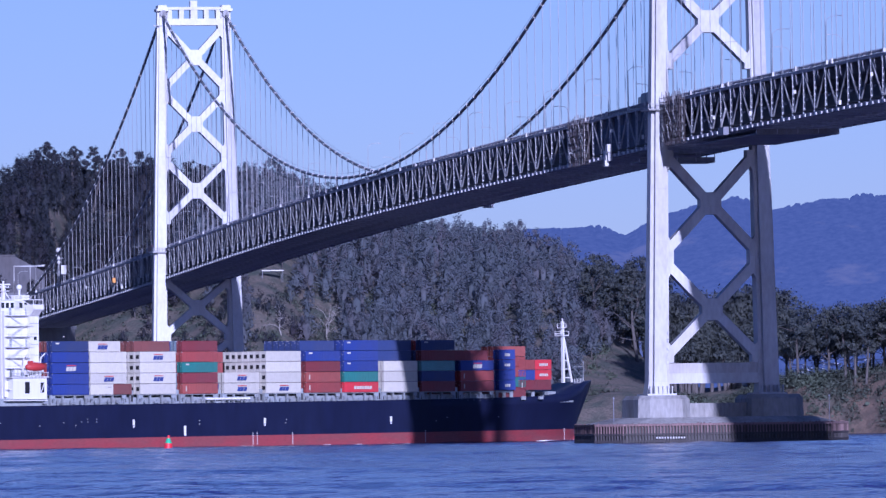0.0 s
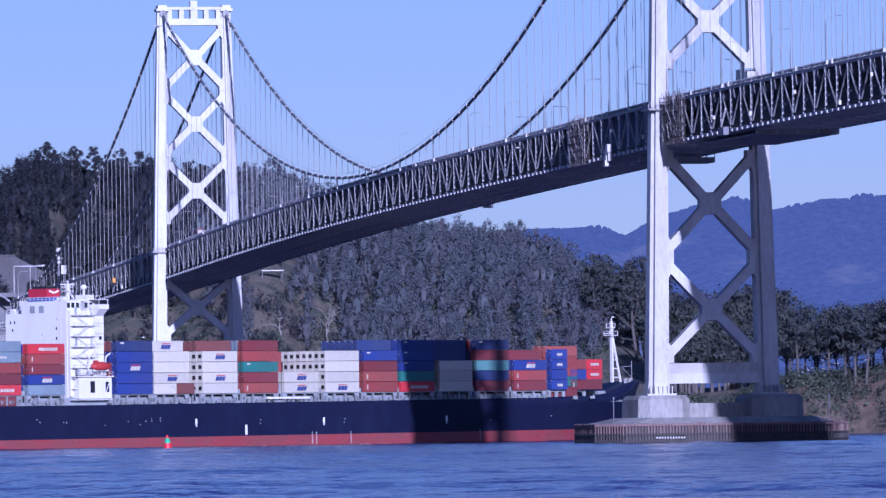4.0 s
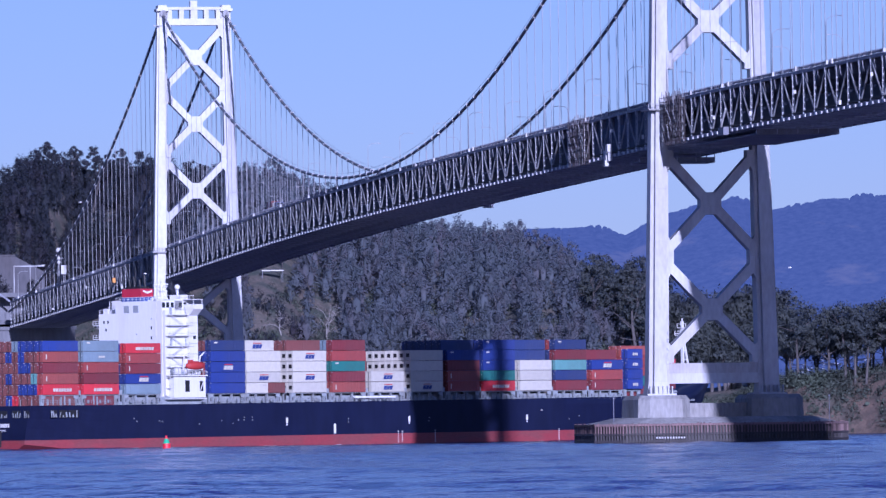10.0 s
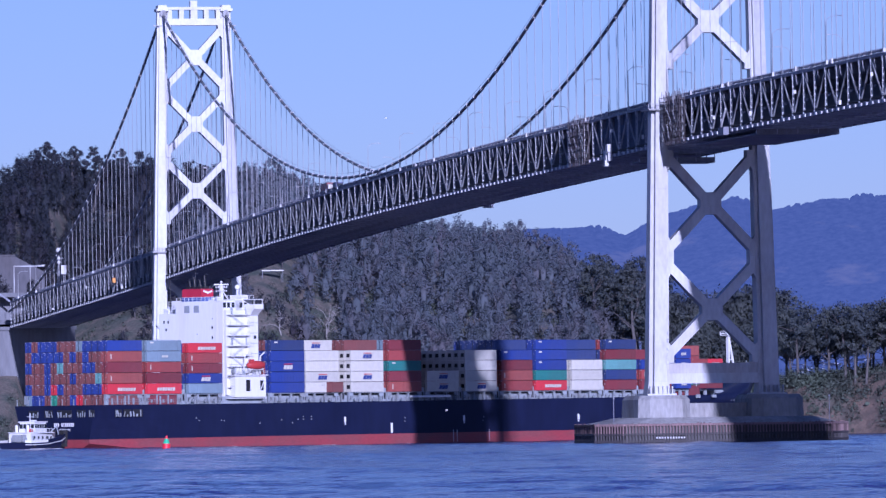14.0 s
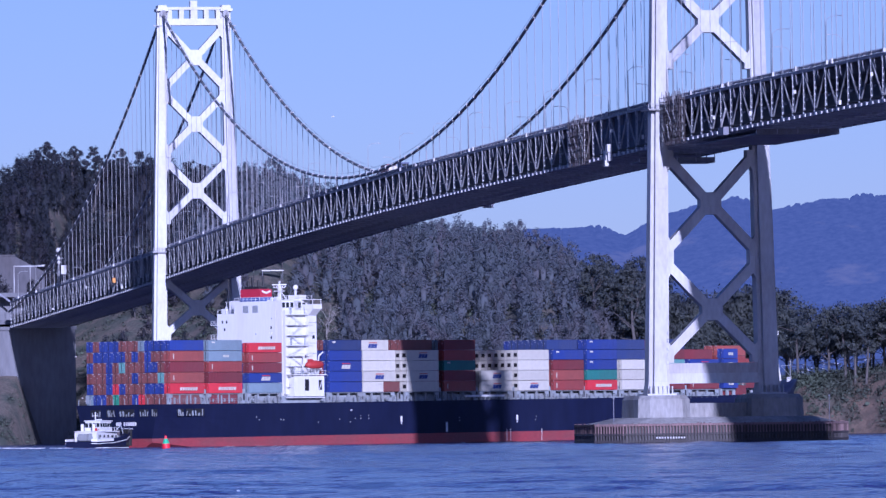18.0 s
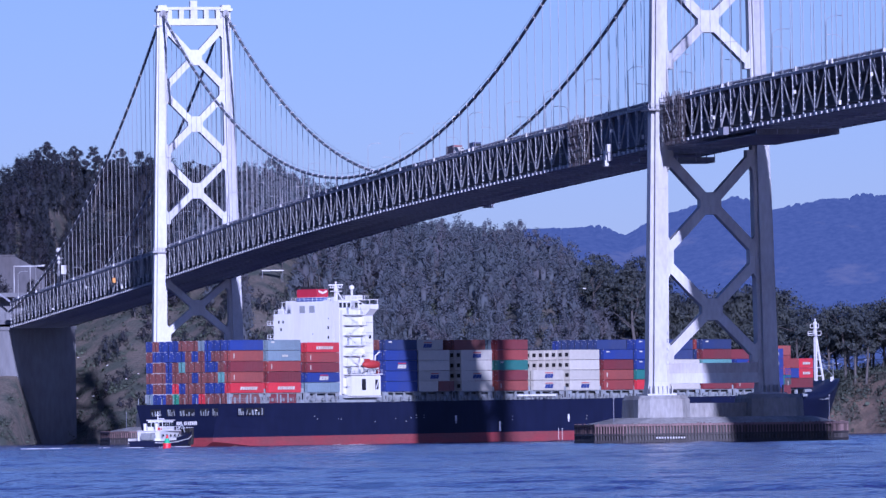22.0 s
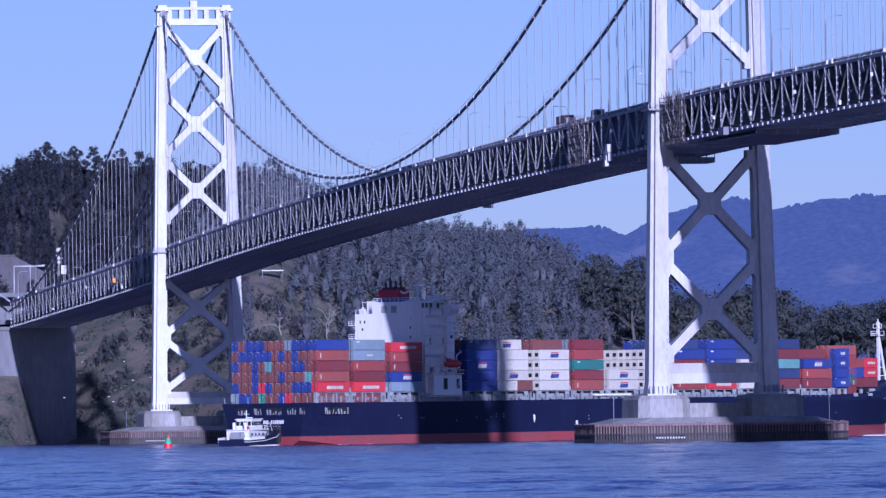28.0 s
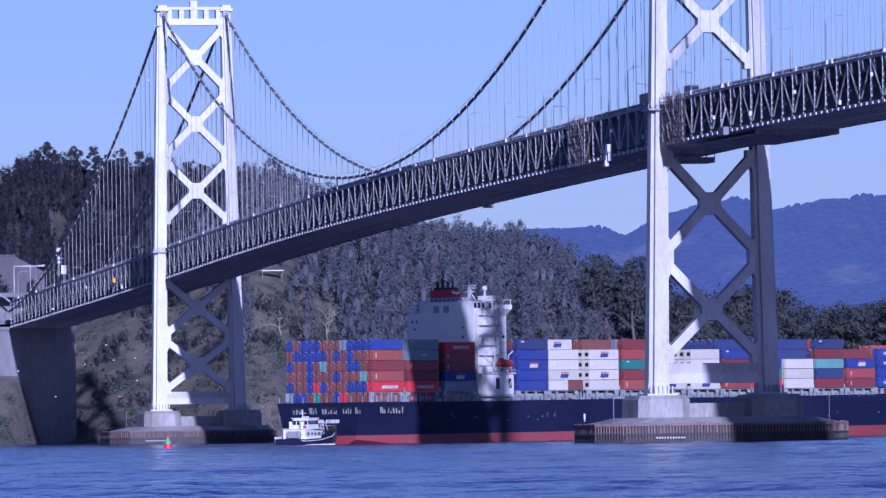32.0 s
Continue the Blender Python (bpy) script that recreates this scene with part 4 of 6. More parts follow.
def container_mesh(length, colour, reefer=False):
    """A corrugated box with corner posts and rails."""
    bm = bmesh.new()
    w, h = 2.27, 2.67
    box(bm, (0, 0, h / 2), (length - 0.10, w - 0.12, h - 0.12))
    for x in (-1, 1):
        for y in (-1, 1):
            box(bm, (x * (length / 2 - 0.09), y * (w / 2 - 0.09), h / 2), (0.18, 0.18, h))
    for z in (0.09, h - 0.07):
        for y in (-1, 1):
            box(bm, (0, y * (w / 2 - 0.05), z), (length - 0.36, 0.10, 0.16))
        for x in (-1, 1):
            box(bm, (x * (length / 2 - 0.05), 0, z), (0.10, w - 0.36, 0.16))
    mats = [BOXMAT[colour], DARK, PLATE]
    if reefer:
        for f in (box(bm, (-length / 2 - 0.01, -0.1, 1.35), (0.1, 1.1, 1.0)),):
            for v in f:
                for q in v.link_faces:
                    q.material_index = 1
    else:
        for y in (-0.75, -0.3, 0.3, 0.75):          # locking bars and door labels
            box(bm, (-length / 2 - 0.02, y, h / 2), (0.07, 0.07, h - 0.4))
        for y, z, sz in ((0.72, 2.05, 0.20), (-0.5, 1.6, 0.17), (0.98, 2.54, 0.2), (-0.98, 2.54, 0.2), (0.35, 1.1, 0.14)):
            for v in box(bm, (-length / 2 - 0.03, y, z), (0.05, sz, sz)):
                for q in v.link_faces:
                    q.material_index = 2
        for v in box(bm, (-length / 2 + 0.01, 0, h / 2), (0.1, 0.09, h - 0.36)):
            for q in v.link_faces:
                q.material_index = 1
        n = int(length / 0.56)
        for k in range(n):
            for y in (-1, 1):
                box(bm, (-length / 2 + 0.3 + (k + 0.5) * (length - 0.6) / n, y * (w / 2 - 0.055), h / 2), (0.28, 0.06, h - 0.36))
    return mesh_of("container_" + colour, bm, mats)


MESHES = {}
SIDE_Y = -15.0            # starboard column


def container(x, col, tier, colour, length=12.19, base=BASE, reefer=False, label=""):
    """One box: x its middle, col counted from starboard, tier from the hatch."""
    key = (length, colour, reefer)
    if key not in MESHES:
        MESHES[key] = container_mesh(*key)
    low = 0.95 if 20 < x < 30 else 1.0       # the stack before the house has lower boxes
    return part("container", MESHES[key], None, SHIP, label, at=pose(x, SIDE_Y + col * 2.43, base + tier * TIER * low) @ Matrix.Diagonal((1, 1, low, 1)))


def mark(parent, w, h, x, z, material, label="", y=-1.25, slant=0.0):
    """A painted shape on the starboard side of a box."""
    bm = bmesh.new()
    for v in box(bm, (x, y, z), (w, 0.04, h)):
        v.co.x += (v.co.z - z) * slant
    part("painted_mark", bm, material, parent, label)


def logo(parent, kind):
    if kind == "A":            # slanted block shapes under a thin red bar
        dark = parent.data.name.startswith("container_blue")
        ink = BOXMAT["white"] if dark else BOXMAT["blue"]
        for k in range(3):
            mark(parent, 0.98, 1.05, -1.05 + 1.1 * k, 1.1, ink, "slanted block mark", slant=0.35)
        mark(parent, 3.0, 0.2, 0.1, 1.95, BOXMAT["bright"], "thin red bar", slant=1.2)
    elif kind == "H":
        for k in range(7):
            mark(parent, 0.74, 0.82, -2.3 + 0.92 * k, 1.2, BOXMAT["white"], "white slanted mark", slant=0.2)
    elif kind == "M":
        for k in range(3):
            mark(parent, 0.6, 0.55, -0.6 + 0.75 * k, 1.3, BOXMAT["white"], "white block mark")
    elif kind == "|":
        mark(parent, 0.3, 1.3, -4.9, 1.3, BOXMAT["white"], "white upright mark")
    elif kind == "-":
        mark(parent, 1.2, 0.4, -4.4, 2.1, BOXMAT["white"], "white mark")


# bays along the ship: middle, boxes of the starboard column from the bottom up (colour and mark), tiers inboard
B, N, R, M_, S, T_, W, G, H, AQ = "blue", "navy", "red", "maroon", "salmon", "teal", "white", "grey", "bright", "aqua"
BAYS = [
    (-4.2, [(H, "H"), (S, "|"), (M_, ""), (S, "|"), (B, "")], 5),
    (9.8, [(H, "H"), (M_, ""), (R, "|"), (G, "M"), (G, "-")], 5),
    (24.5, [(G, ""), (B, "A"), (M_, "|"), (R, "|"), (H, "H")], 5),
    (54.5, [(B, ""), (B, ""), (B, "A"), (B, ""), (N, "-")], 5),
    (67.2, [(W, ""), (W, "A"), (W, ""), (W, "")], 5),
    (84.0, [(W, ""), (W, "A"), (W, ""), (W, "A")], 5),
    (98.4, [(S, "|"), (M_, ""), (T_, "-"), (R, ""), (M_, "")], 5),
    (112.8, [(W, "A"), (W, "A")], 4),
    (127.5, [(W, "A"), (W, ""), (W, ""), (W, "")], 4),
    (141.5, [(R, "|"), (S, "|"), (M_, ""), (B, "-")], 5),
    (155.1, [(H, "H"), (T_, ""), (B, "-"), (B, "-"), (B, "-")], 5),
    (169.3, [(W, ""), (W, ""), (W, "")], 5),
    (183.0, [(M_, ""), (N, ""), (AQ, ""), (M_, ""), (N, "-")], 5),
    (197.3, [(M_, "|"), (R, "|"), (B, "A")], 4),
]


# single boxes that break the pattern: bay, column, tier
SPECIAL = {(67.2, 1, 4): (W, "A"), **{(141.5, c, 4): (N, "") for c in range(1, 7)}, **{(155.1, c, 4): (B, "") for c in range(1, 13)}, **{(169.3, c, k): (N, "") for c in range(1, 12) for k in (3, 4)}, **{(84.0, c, 4): ("rust", "") for c in range(0, 8)}, (112.8, 1, 1): (W, "")}


def cargo():
    rng = random.Random(21)
    inner = [B, B, R, R, M_, S, N, "rust", G]
    reefers = (84.0, 127.5, 67.2)
    for x, side, tiers in BAYS:
        for k, (c, kind) in enumerate(side):
            ob = container(x, 0, k, c, reefer=x in reefers and c == W)
            if kind:
                logo(ob, kind)
        for col in range(1, 13):
            for k in range(tiers):
                edge = col <= (6 if len(side) < tiers or x == 127.5 else 1) or k == tiers - 1 or col == 12
                if (x == 112.8 and col < 6 and k > 1) or (x == 141.5 and col > 6 and k > 3):
                    continue
                if (x, col, k) in SPECIAL:
                    c, kind = SPECIAL[x, col, k]
                    ob = container(x, col, k, c)
                    if kind:
                        logo(ob, kind)
                elif edge and x != -4.2:
                    c = W if x in reefers and k < 4 else rng.choice(inner)
                    container(x, col, k, c, reefer=c == W)
    container(9.8, 0.35, -1, M_)
    # the aft face of the last stack, column by column from port, top row first
    rows = ["brbbbrrrgbbbb", "rbbbbbrbrbrrr", "brrbrarrrbbrr", "rrrbrrrbrrrar", "brrbhbrrrbbbr", "gbbrtrrbhrrrr"]
    names = {"b": B, "r": "rust", "g": G, "a": AQ, "h": H, "t": "green"}
    for i, row in enumerate(rows):
        for j, ch in enumerate(row):
            col = 12 - j
            if col == 0 and i < 5:
                continue
            container(-4.2, col or 0.35, 4 - i, names[ch])


cargo()

# way of the ship: seconds, place of its origin, heading
SHIP_WAY = [(0, -156.86, 272.32, 31.2), (4, -138.76, 278.29, 32.14), (8, -120.73, 285.66, 33.02), (12, -102.82, 294.18, 33.83), (16, -85.07, 303.61, 34.57),
            (20, -67.52, 313.72, 35.23), (24, -50.2, 324.26, 35.84), (28, -33.15, 335.0, 36.37), (32, -16.42, 345.69, 36.83)]


# ---- ship: deck gear, house, masts ----
def bx(c, size, rot=None, bevel=0.0):
    bm = bmesh.new()
    box(bm, c, size, rot)
    if bevel:
        bmesh.ops.bevel(bm, geom=bm.edges[:], offset=bevel, segments=2)
    return bm


def deck_gear():
    """Hatch coamings, box stands and lashing bridges between hull and cargo."""
    part("hatch_coaming", bx((98, 0, 12.2), (216, 27.8, 1.9)), GREY, SHIP, "grey hatch coaming")
    part("main_deck", bx((100, 0, 11.15), (206, 30.5, 0.3)), GREY, SHIP)
    ends = []
    for x, side, tiers in BAYS:
        stand = part("box_stand", bx((x, -15.1, BASE - 0.16), (12.3, 1.1, 0.26)), GREY, SHIP, "grey container stand")
        for dx in (-5.95, 5.95):
            bm = bmesh.new()
            box(bm, (x + dx, -15.3, 12.5), (0.75, 0.8, 2.7))
            box(bm, (x + dx * 0.93, -15.62, 13.3), (1.35, 0.14, 0.75))
            part("stanchion", bm, GREY, stand)
            part("lightening_hole", bx((x + dx, -15.72, 12.35), (0.28, 0.06, 0.9)), DARK, stand)
        for dx in (-2.0, 2.0):
            part("stanchion", bx((x + dx, -15.1, 12.6), (0.42, 0.6, 2.5)), GREY, stand)
        for z in (12.0, 12.5):
            part("rail", bx((x, -15.95, z), (12.6, 0.05, 0.07)), GREY, stand)
        for q in range(6):
            part("rail_post", bx((x - 5.6 + q * 2.24, -15.95, 11.95), (0.06, 0.06, 1.1)), GREY, stand)
        for q in range(3):
            part("vent_pipe", bx((x - 3.9 + q * 3.4 + (q * x) % 1.3, -15.35, 12.1), (0.5, 0.4, 0.9 + (x * (q + 1)) % 0.7), None, 0.08), GREY, stand)
        part("box_stand", bx((x, 15.1, BASE - 1.2), (12.3, 1.3, 2.2)), GREY, SHIP)
        ends.append(x)
    for a, b in zip(ends, ends[1:]):
        if b - a > 18 or b - a < 13.2:
            continue
        xm = (a + b) / 2
        t = part("lashing_bridge", bx((xm, 0, 14.9), (0.8, 30.6, 0.25)), GREY, SHIP, "grey steel lashing bridge")
        for y in (-15.1, -9, -3, 3, 9, 15.1):
            part("column", bx((xm, y, 13.0), (1.0, 0.5, 3.8)), GREY, t)
        part("opening", bx((xm, -15.42, 12.9), (0.55, 0.06, 1.7)), DARK, t)
    rng = random.Random(3)
    for k in range(26):                     # fairleads, hoses, valves along the rail
        x = rng.uniform(44, 228)
        part("deck_fitting", bx((x, -15.5, 11.9), (rng.uniform(0.4, 1.6), 0.5, rng.uniform(0.4, 1.0)), None, 0.08), GREY, SHIP)
    part("gangway", bx((108.0, -16.0, 12.6), (15.0, 0.7, 0.5)), WHITE, SHIP, "white stowed gangway")
    for x in np.arange(-10, 22, 6.2):
        part("stern_stanchion", bx((x, -15.7, 12.3), (0.3, 0.3, 2.2)), GREY, SHIP)
    for k in range(8):
        part("stern_stanchion", bx((-13.4, -15.2 + k * 4.34, 12.0), (0.16, 0.16, 1.6)), GREY, SHIP)


deck_gear()


def forward_cargo():
    """The shorter stacks where the bow narrows."""
    for k, (c, kd) in enumerate([(B, "A"), (B, ""), (B, "A"), (B, "A")]):
        ob = container(208.4, 0, k, c, 6.06, 14.1)
        if kd:
            for j in range(3):
                mark(ob, 0.55, 0.75, -0.7 + 0.7 * j, 1.25, BOXMAT["white"], "white block mark")
    for col in range(1, 12):
        for k, c in enumerate([M_, T_, R, R, S] if col < 3 else [R, B, M_, B]):
            if col in (1, 2, 11) or k > 2:
                container(211.4, col, k, c, base=12.2)
    for k, c in enumerate([M_, B, R]):
        for col in range(1, 11):
            if col > 1 and col < 10 and k < 2:
                continue
            if k == 0 or col > 1:
                ob = container(221.0, col, k, c, base=14.1)
                if col == 1:
                    logo(ob, "|")
            else:
                container(218.0, col, k, c, 6.06, 14.1)
                ob = container(224.2, col, k, H, 6.06, 14.1)
                for j in range(5):
                    mark(ob, 0.5, 0.7, -1.3 + 0.66 * j, 1.3, BOXMAT["white"], "white block mark")
    # a short rust box and the upper tier that stands one column in
    ob = container(71.8, -0.06, 0, "rust", 6.06)
    logo(ob, "-")
    for x, w, half in ((208.6, 6.4, 14.8), (217.5, 10.0, 12.0)):
        st = part("box_stand", bx((x, 0, 13.75), (w, half * 2, 0.5)), GREY, SHIP, "grey container stand")
        for dx in (-w / 2 + 0.5, 0, w / 2 - 0.5):
            part("stanchion", bx((x + dx, -half + 0.3, 12.8), (0.9, 0.5, 2.0)), GREY, st)
    part("breakwater", bx((228.5, 0, 12.8), (0.4, 18.0, 1.6)), GREY, SHIP)


forward_cargo()


def house():
    """White accommodation block with balconies, wheelhouse, funnel and boats."""
    h = part("deckhouse", bx((40.05, 0, 23.2), (10.6, 24.4, 24.0), None, 0.12), WHITE, SHIP, "white accommodation block")
    part("casing_top", bx((38.4, -3.2, 36.7), (7.2, 18.0, 3.1), None, 0.12), WHITE, SHIP, "white engine casing top")
    part("side_tower", bx((43.9, -13.3, 24.5), (3.0, 2.3, 22.0), None, 0.1), WHITE, SHIP)
    for k in range(8):
        z = 15.4 + k * 2.72
        bal = part("balcony", bx((39.4, -13.95, z), (8.8, 1.4, 0.16)), WHITE, SHIP, "white side balcony")
        part("balcony_edge", bx((39.4, -14.6, z + 0.05), (8.8, 0.1, 0.22)), WHITE, bal)
        for zz in (0.55, 1.05):
            part("handrail", bx((39.4, -14.6, z + zz), (8.8, 0.07, 0.07)), WHITE, bal)
        for q in range(5):
            part("rail_post", bx((35.3 + q * 2.1, -14.6, z + 0.55), (0.07, 0.07, 1.0)), WHITE, bal)
        if k < 7:
            bm = bmesh.new()
            x0, x1 = (36.2, 40.6) if k % 2 else (40.6, 36.2)
            for yy in (-13.6, -14.3):
                beam(bm, (x0, yy, z + 0.1), (x1, yy, z + 2.7), 0.08, 0.16)
            part("stair", bm, WHITE, bal)
        for q in (37.0, 42.3):
            part("side_door", bx((q, -13.28, z + 1.15), (0.75, 0.08, 1.9)), GREY if k % 3 == 1 else WHITE, bal)
    part("side_block", bx((39.4, -12.8, 24.6), (8.9, 0.9, 22.2), None, 0.05), WHITE, h)
    # wheelhouse and wings
    wh = part("wheelhouse", bx((42.4, 0, 37.0), (6.0, 24.4, 3.3), None, 0.12), WHITE, SHIP, "white wheelhouse with dark windows")
    for x in (35.4, 36.9, 38.5, 41.4, 43.0):
        part("wheelhouse_window", bx((x, -12.26, 37.1), (1.0, 0.08, 1.35)), GLASSY, wh)
    for k in range(18):
        part("wheelhouse_window", bx((45.42, -11.2 + k * 1.32, 37.5), (0.08, 1.0, 1.15)), GLASSY, wh)
    for s in (-1, 1):
        wing = part("bridge_wing", bx((43.8, s * 14.2, 36.1), (3.4, 4.6, 0.3)), WHITE, SHIP, "open bridge wing")
        part("wing_bulwark", bx((43.8, s * 16.45, 36.7), (3.4, 0.12, 1.1)), WHITE, wing)
        part("wing_bulwark", bx((42.15, s * 14.2, 36.7), (0.12, 4.6, 1.1)), WHITE, wing)
        part("wing_bulwark", bx((45.45, s * 14.2, 36.7), (0.12, 4.6, 1.1)), WHITE, wing)
        part("wing_canopy", bx((43.8, s * 14.2, 38.5), (3.4, 4.4, 0.14)), WHITE, wing)
        for q in (42.3, 45.3):
            part("canopy_post", bx((q, s * 16.3, 37.8), (0.12, 0.12, 1.4)), WHITE, wing)
        bm = bmesh.new()
        vs = [[bm.verts.new((x, s * y, z)) for y, z in ((12.2, 32.2), (12.2, 36.0), (16.4, 36.0))] for x in (42.3, 45.3)]
        bm.faces.new(vs[0])
        bm.faces.new(vs[1][::-1])
        for i in range(3):
            bm.faces.new((vs[0][i], vs[0][(i + 1) % 3], vs[1][(i + 1) % 3], vs[1][i]))
        bmesh.ops.recalc_face_normals(bm, faces=bm.faces)
        part("wing_knee", bm, WHITE, wing)
    # vents and windows on the aft wall
    for y in (1.4, -2.2):
        part("vent_grille", bx((34.77, y, 36.2), (0.1, 2.0, 1.9)), GREY, h)
    for y, z in ((10.2, 33.0), (8.6, 33.0), (9.4, 31.0), (-8.2, 31.2), (-8.2, 28.6)):
        part("porthole", bx((34.72, y, z), (0.1, 0.45, 0.75)), GLASSY, h)
    part("side_window", bx((44.2, -14.48, 28.6), (0.9, 0.08, 0.9)), GLASSY, h)
    for z in (32.2, 28.6):
        sp = part("side_platform", bx((35.8, 13.3, z), (2.2, 2.6, 0.2)), WHITE, h)
        for dy in (12.2, 13.4, 14.55):
            part("rail_post", bx((34.75, dy, z + 0.55), (0.09, 0.09, 1.1)), WHITE, sp)
        for zz in (0.55, 1.1):
            part("handrail", bx((34.75, 13.35, z + zz), (0.07, 2.5, 0.08)), WHITE, sp)
        bm = bmesh.new()
        beam(bm, (35.8, 12.3, z - 1.6), (35.8, 14.4, z - 0.1), 0.3, 0.16)
        part("knee", bm, WHITE, sp)
    for y0, y1, z in ((5.9, 12.1, 35.2), (-11.6, 5.6, 38.25)):        # rails along the aft edges of the roofs
        ar = part("aft_rail", bx((34.95, (y0 + y1) / 2, z + 1.05), (0.07, y1 - y0, 0.09)), WHITE, h)
        part("mid_rail", bx((34.95, (y0 + y1) / 2, z + 0.55), (0.06, y1 - y0, 0.06)), WHITE, ar)
        n = int((y1 - y0) / 1.5)
        for k in range(n + 1):
            part("rail_post", bx((34.95, y0 + (y1 - y0) * k / n, z + 0.5), (0.08, 0.08, 1.1)), WHITE, ar)
    for x, y, z, w, hh in ((36.2, 10.6, 35.9, 1.4, 1.3), (37.4, 7.6, 35.7, 1.0, 0.9), (36.6, -8.8, 38.8, 1.2, 1.1), (37.0, -6.4, 38.7, 0.8, 0.9)):
        part("roof_vent", bx((x, y, z), (w, w, hh), None, 0.12), WHITE, h)
    for z in (18.8, 21.6, 24.3, 27.0, 29.7, 32.4):                    # deck lines on the side wall
        part("deck_band", bx((44.0, -14.5, z), (2.8, 0.07, 0.1)), GREY, h)
    for k, (y, z) in enumerate(((9.8, 27.2), (4.0, 26.8), (-2.5, 29.6), (-8.4, 33.6))):
        part("wall_lamp", bx((34.7, y, z), (0.2, 0.3, 0.35)), GREY, h)
    bm = bmesh.new()
    for yy in (-10.4, -9.9):
        beam(bm, (34.66, yy, 26.5), (34.66, yy, 38.0), 0.06, 0.06)
    part("wall_ladder", bm, WHITE, h)
    rail = part("roof_rail", bx((40.8, -12.0, 39.6), (11.5, 0.07, 0.07)), WHITE, SHIP)
    for k in range(9):
        part("rail_post", bx((35.4 + k * 1.35, -12.0, 39.1), (0.07, 0.07, 1.1)), WHITE, rail)
    part("roof_locker", bx((44.2, -8.6, 39.2), (2.6, 4.2, 1.2), None, 0.1), WHITE, SHIP)
    # funnel
    f = part("funnel", bx((39.2, 1.85, 40.5), (4.4, 7.4, 2.2), None, 0.25), FUNRED, SHIP, "red funnel with a dark blue foot")
    part("funnel_foot", bx((39.2, 1.85, 38.8), (4.5, 7.5, 1.2), None, 0.2), FUNBLUE, f)
    bm = bmesh.new()
    for sgn in (-1, 1):
        beam(bm, (39.3, -1.9, 40.55), (39.3 + sgn * 1.6, -1.9, 41.05), 0.06, 0.5)
    part("emblem", bm, WHITE, f, "plain white winged shape")
    for x, y, z in ((38.2, 3.6, 43.8), (38.6, 2.4, 44.8), (39.6, 1.2, 44.0), (40.4, 0.2, 45.2), (39.0, 4.4, 43.2), (38.0, 1.6, 44.3)):
        bm = bmesh.new()
        tube(bm, (x, y, 41.6), (x - 0.3, y, z), 0.32, 10)
        part("exhaust_pipe", bm, DARK, f)
    part("funnel_collar", bx((39.2, 1.9, 41.9), (3.2, 5.6, 0.7), None, 0.1), DARK, f)
    # radar mast and dome
    m = part("radar_mast", bx((42.6, -3.6, 40.4), (0.7, 0.7, 4.2), None, 0.08), WHITE, SHIP, "white radar mast")
    part("mast_platform", bx((42.6, -3.6, 41.0), (2.2, 2.2, 0.2)), WHITE, m)
    part("radar_scanner", bx((42.6, -3.6, 42.7), (0.4, 3.9, 0.3), Matrix.Rotation(0.5, 3, "Z")), WHITE, m)
    part("radar_scanner", bx((43.2, -3.6, 41.4), (0.4, 2.6, 0.25), Matrix.Rotation(-0.7, 3, "Z")), WHITE, m)
    bm = bmesh.new()
    for dy in (-1.6, 1.6):
        beam(bm, (43.6, -3.6 + dy, 38.6), (42.7, -3.6 + dy * 0.15, 41.2), 0.22, 0.22)
    part("mast_leg", bm, WHITE, m)
    part("yard", bx((42.6, -3.6, 41.9), (0.2, 4.2, 0.16)), WHITE, m)
    for dy in (-2.1, -1.1, 1.1, 2.1):
        part("yard_lamp", bx((42.6, -3.6 + dy, 42.15), (0.22, 0.22, 0.4)), WHITE, m)
    part("mast_pole", bx((42.6, -3.6, 42.2), (0.24, 0.24, 2.4)), WHITE, m)
    part("mast_lamp", bx((42.6, -3.6, 43.4), (0.4, 0.4, 0.4)), WHITE, m)
    d = part("dome_post", bx((45.0, -7.2, 40.4), (0.42, 0.42, 2.4), None, 0.06), WHITE, SHIP)
    bm = bmesh.new()
    bmesh.ops.create_uvsphere(bm, u_segments=14, v_segments=9, radius=0.72, matrix=Matrix.Translation((45.0, -7.2, 41.9)))
    part("dome", bm, WHITE, d, "white satellite dome")
    for x, y, z in ((36.0, 9.0, 44.5), (41.0, 4.5, 47.5), (46.0, -4.0, 43.5)):
        bm = bmesh.new()
        tube(bm, (x, y, 36), (x, y, z), 0.09, 6)
        part("whip_aerial", bm, DARK, SHIP)
    # lower house and the boat deck
    lo = part("lower_house", bx((41.5, 0, 15.6), (11.2, 30.8, 5.4), None, 0.12), WHITE, SHIP, "white lower deckhouse")
    for x, w, hh in ((40.6, 1.5, 3.0), (45.6, 1.2, 2.6)):
        part("doorway", bx((x, -15.42, 15.9), (w, 0.08, hh)), DARK, lo)
    bm = bmesh.new()
    beam(bm, (45.1, -15.5, 14.7), (46.2, -15.5, 17.0), 0.1, 0.2)
    part("brace", bm, WHITE, lo)
    part("boat_deck", bx((41.2, 0, 18.6), (12.4, 32.0, 0.25)), WHITE, lo)
    for k in range(10):
        part("rail_post", bx((35.4 + k * 1.3, -15.9, 19.2), (0.08, 0.08, 1.1)), WHITE, lo)
    part("handrail", bx((41.2, -15.9, 19.75), (12.4, 0.08, 0.08)), WHITE, lo)
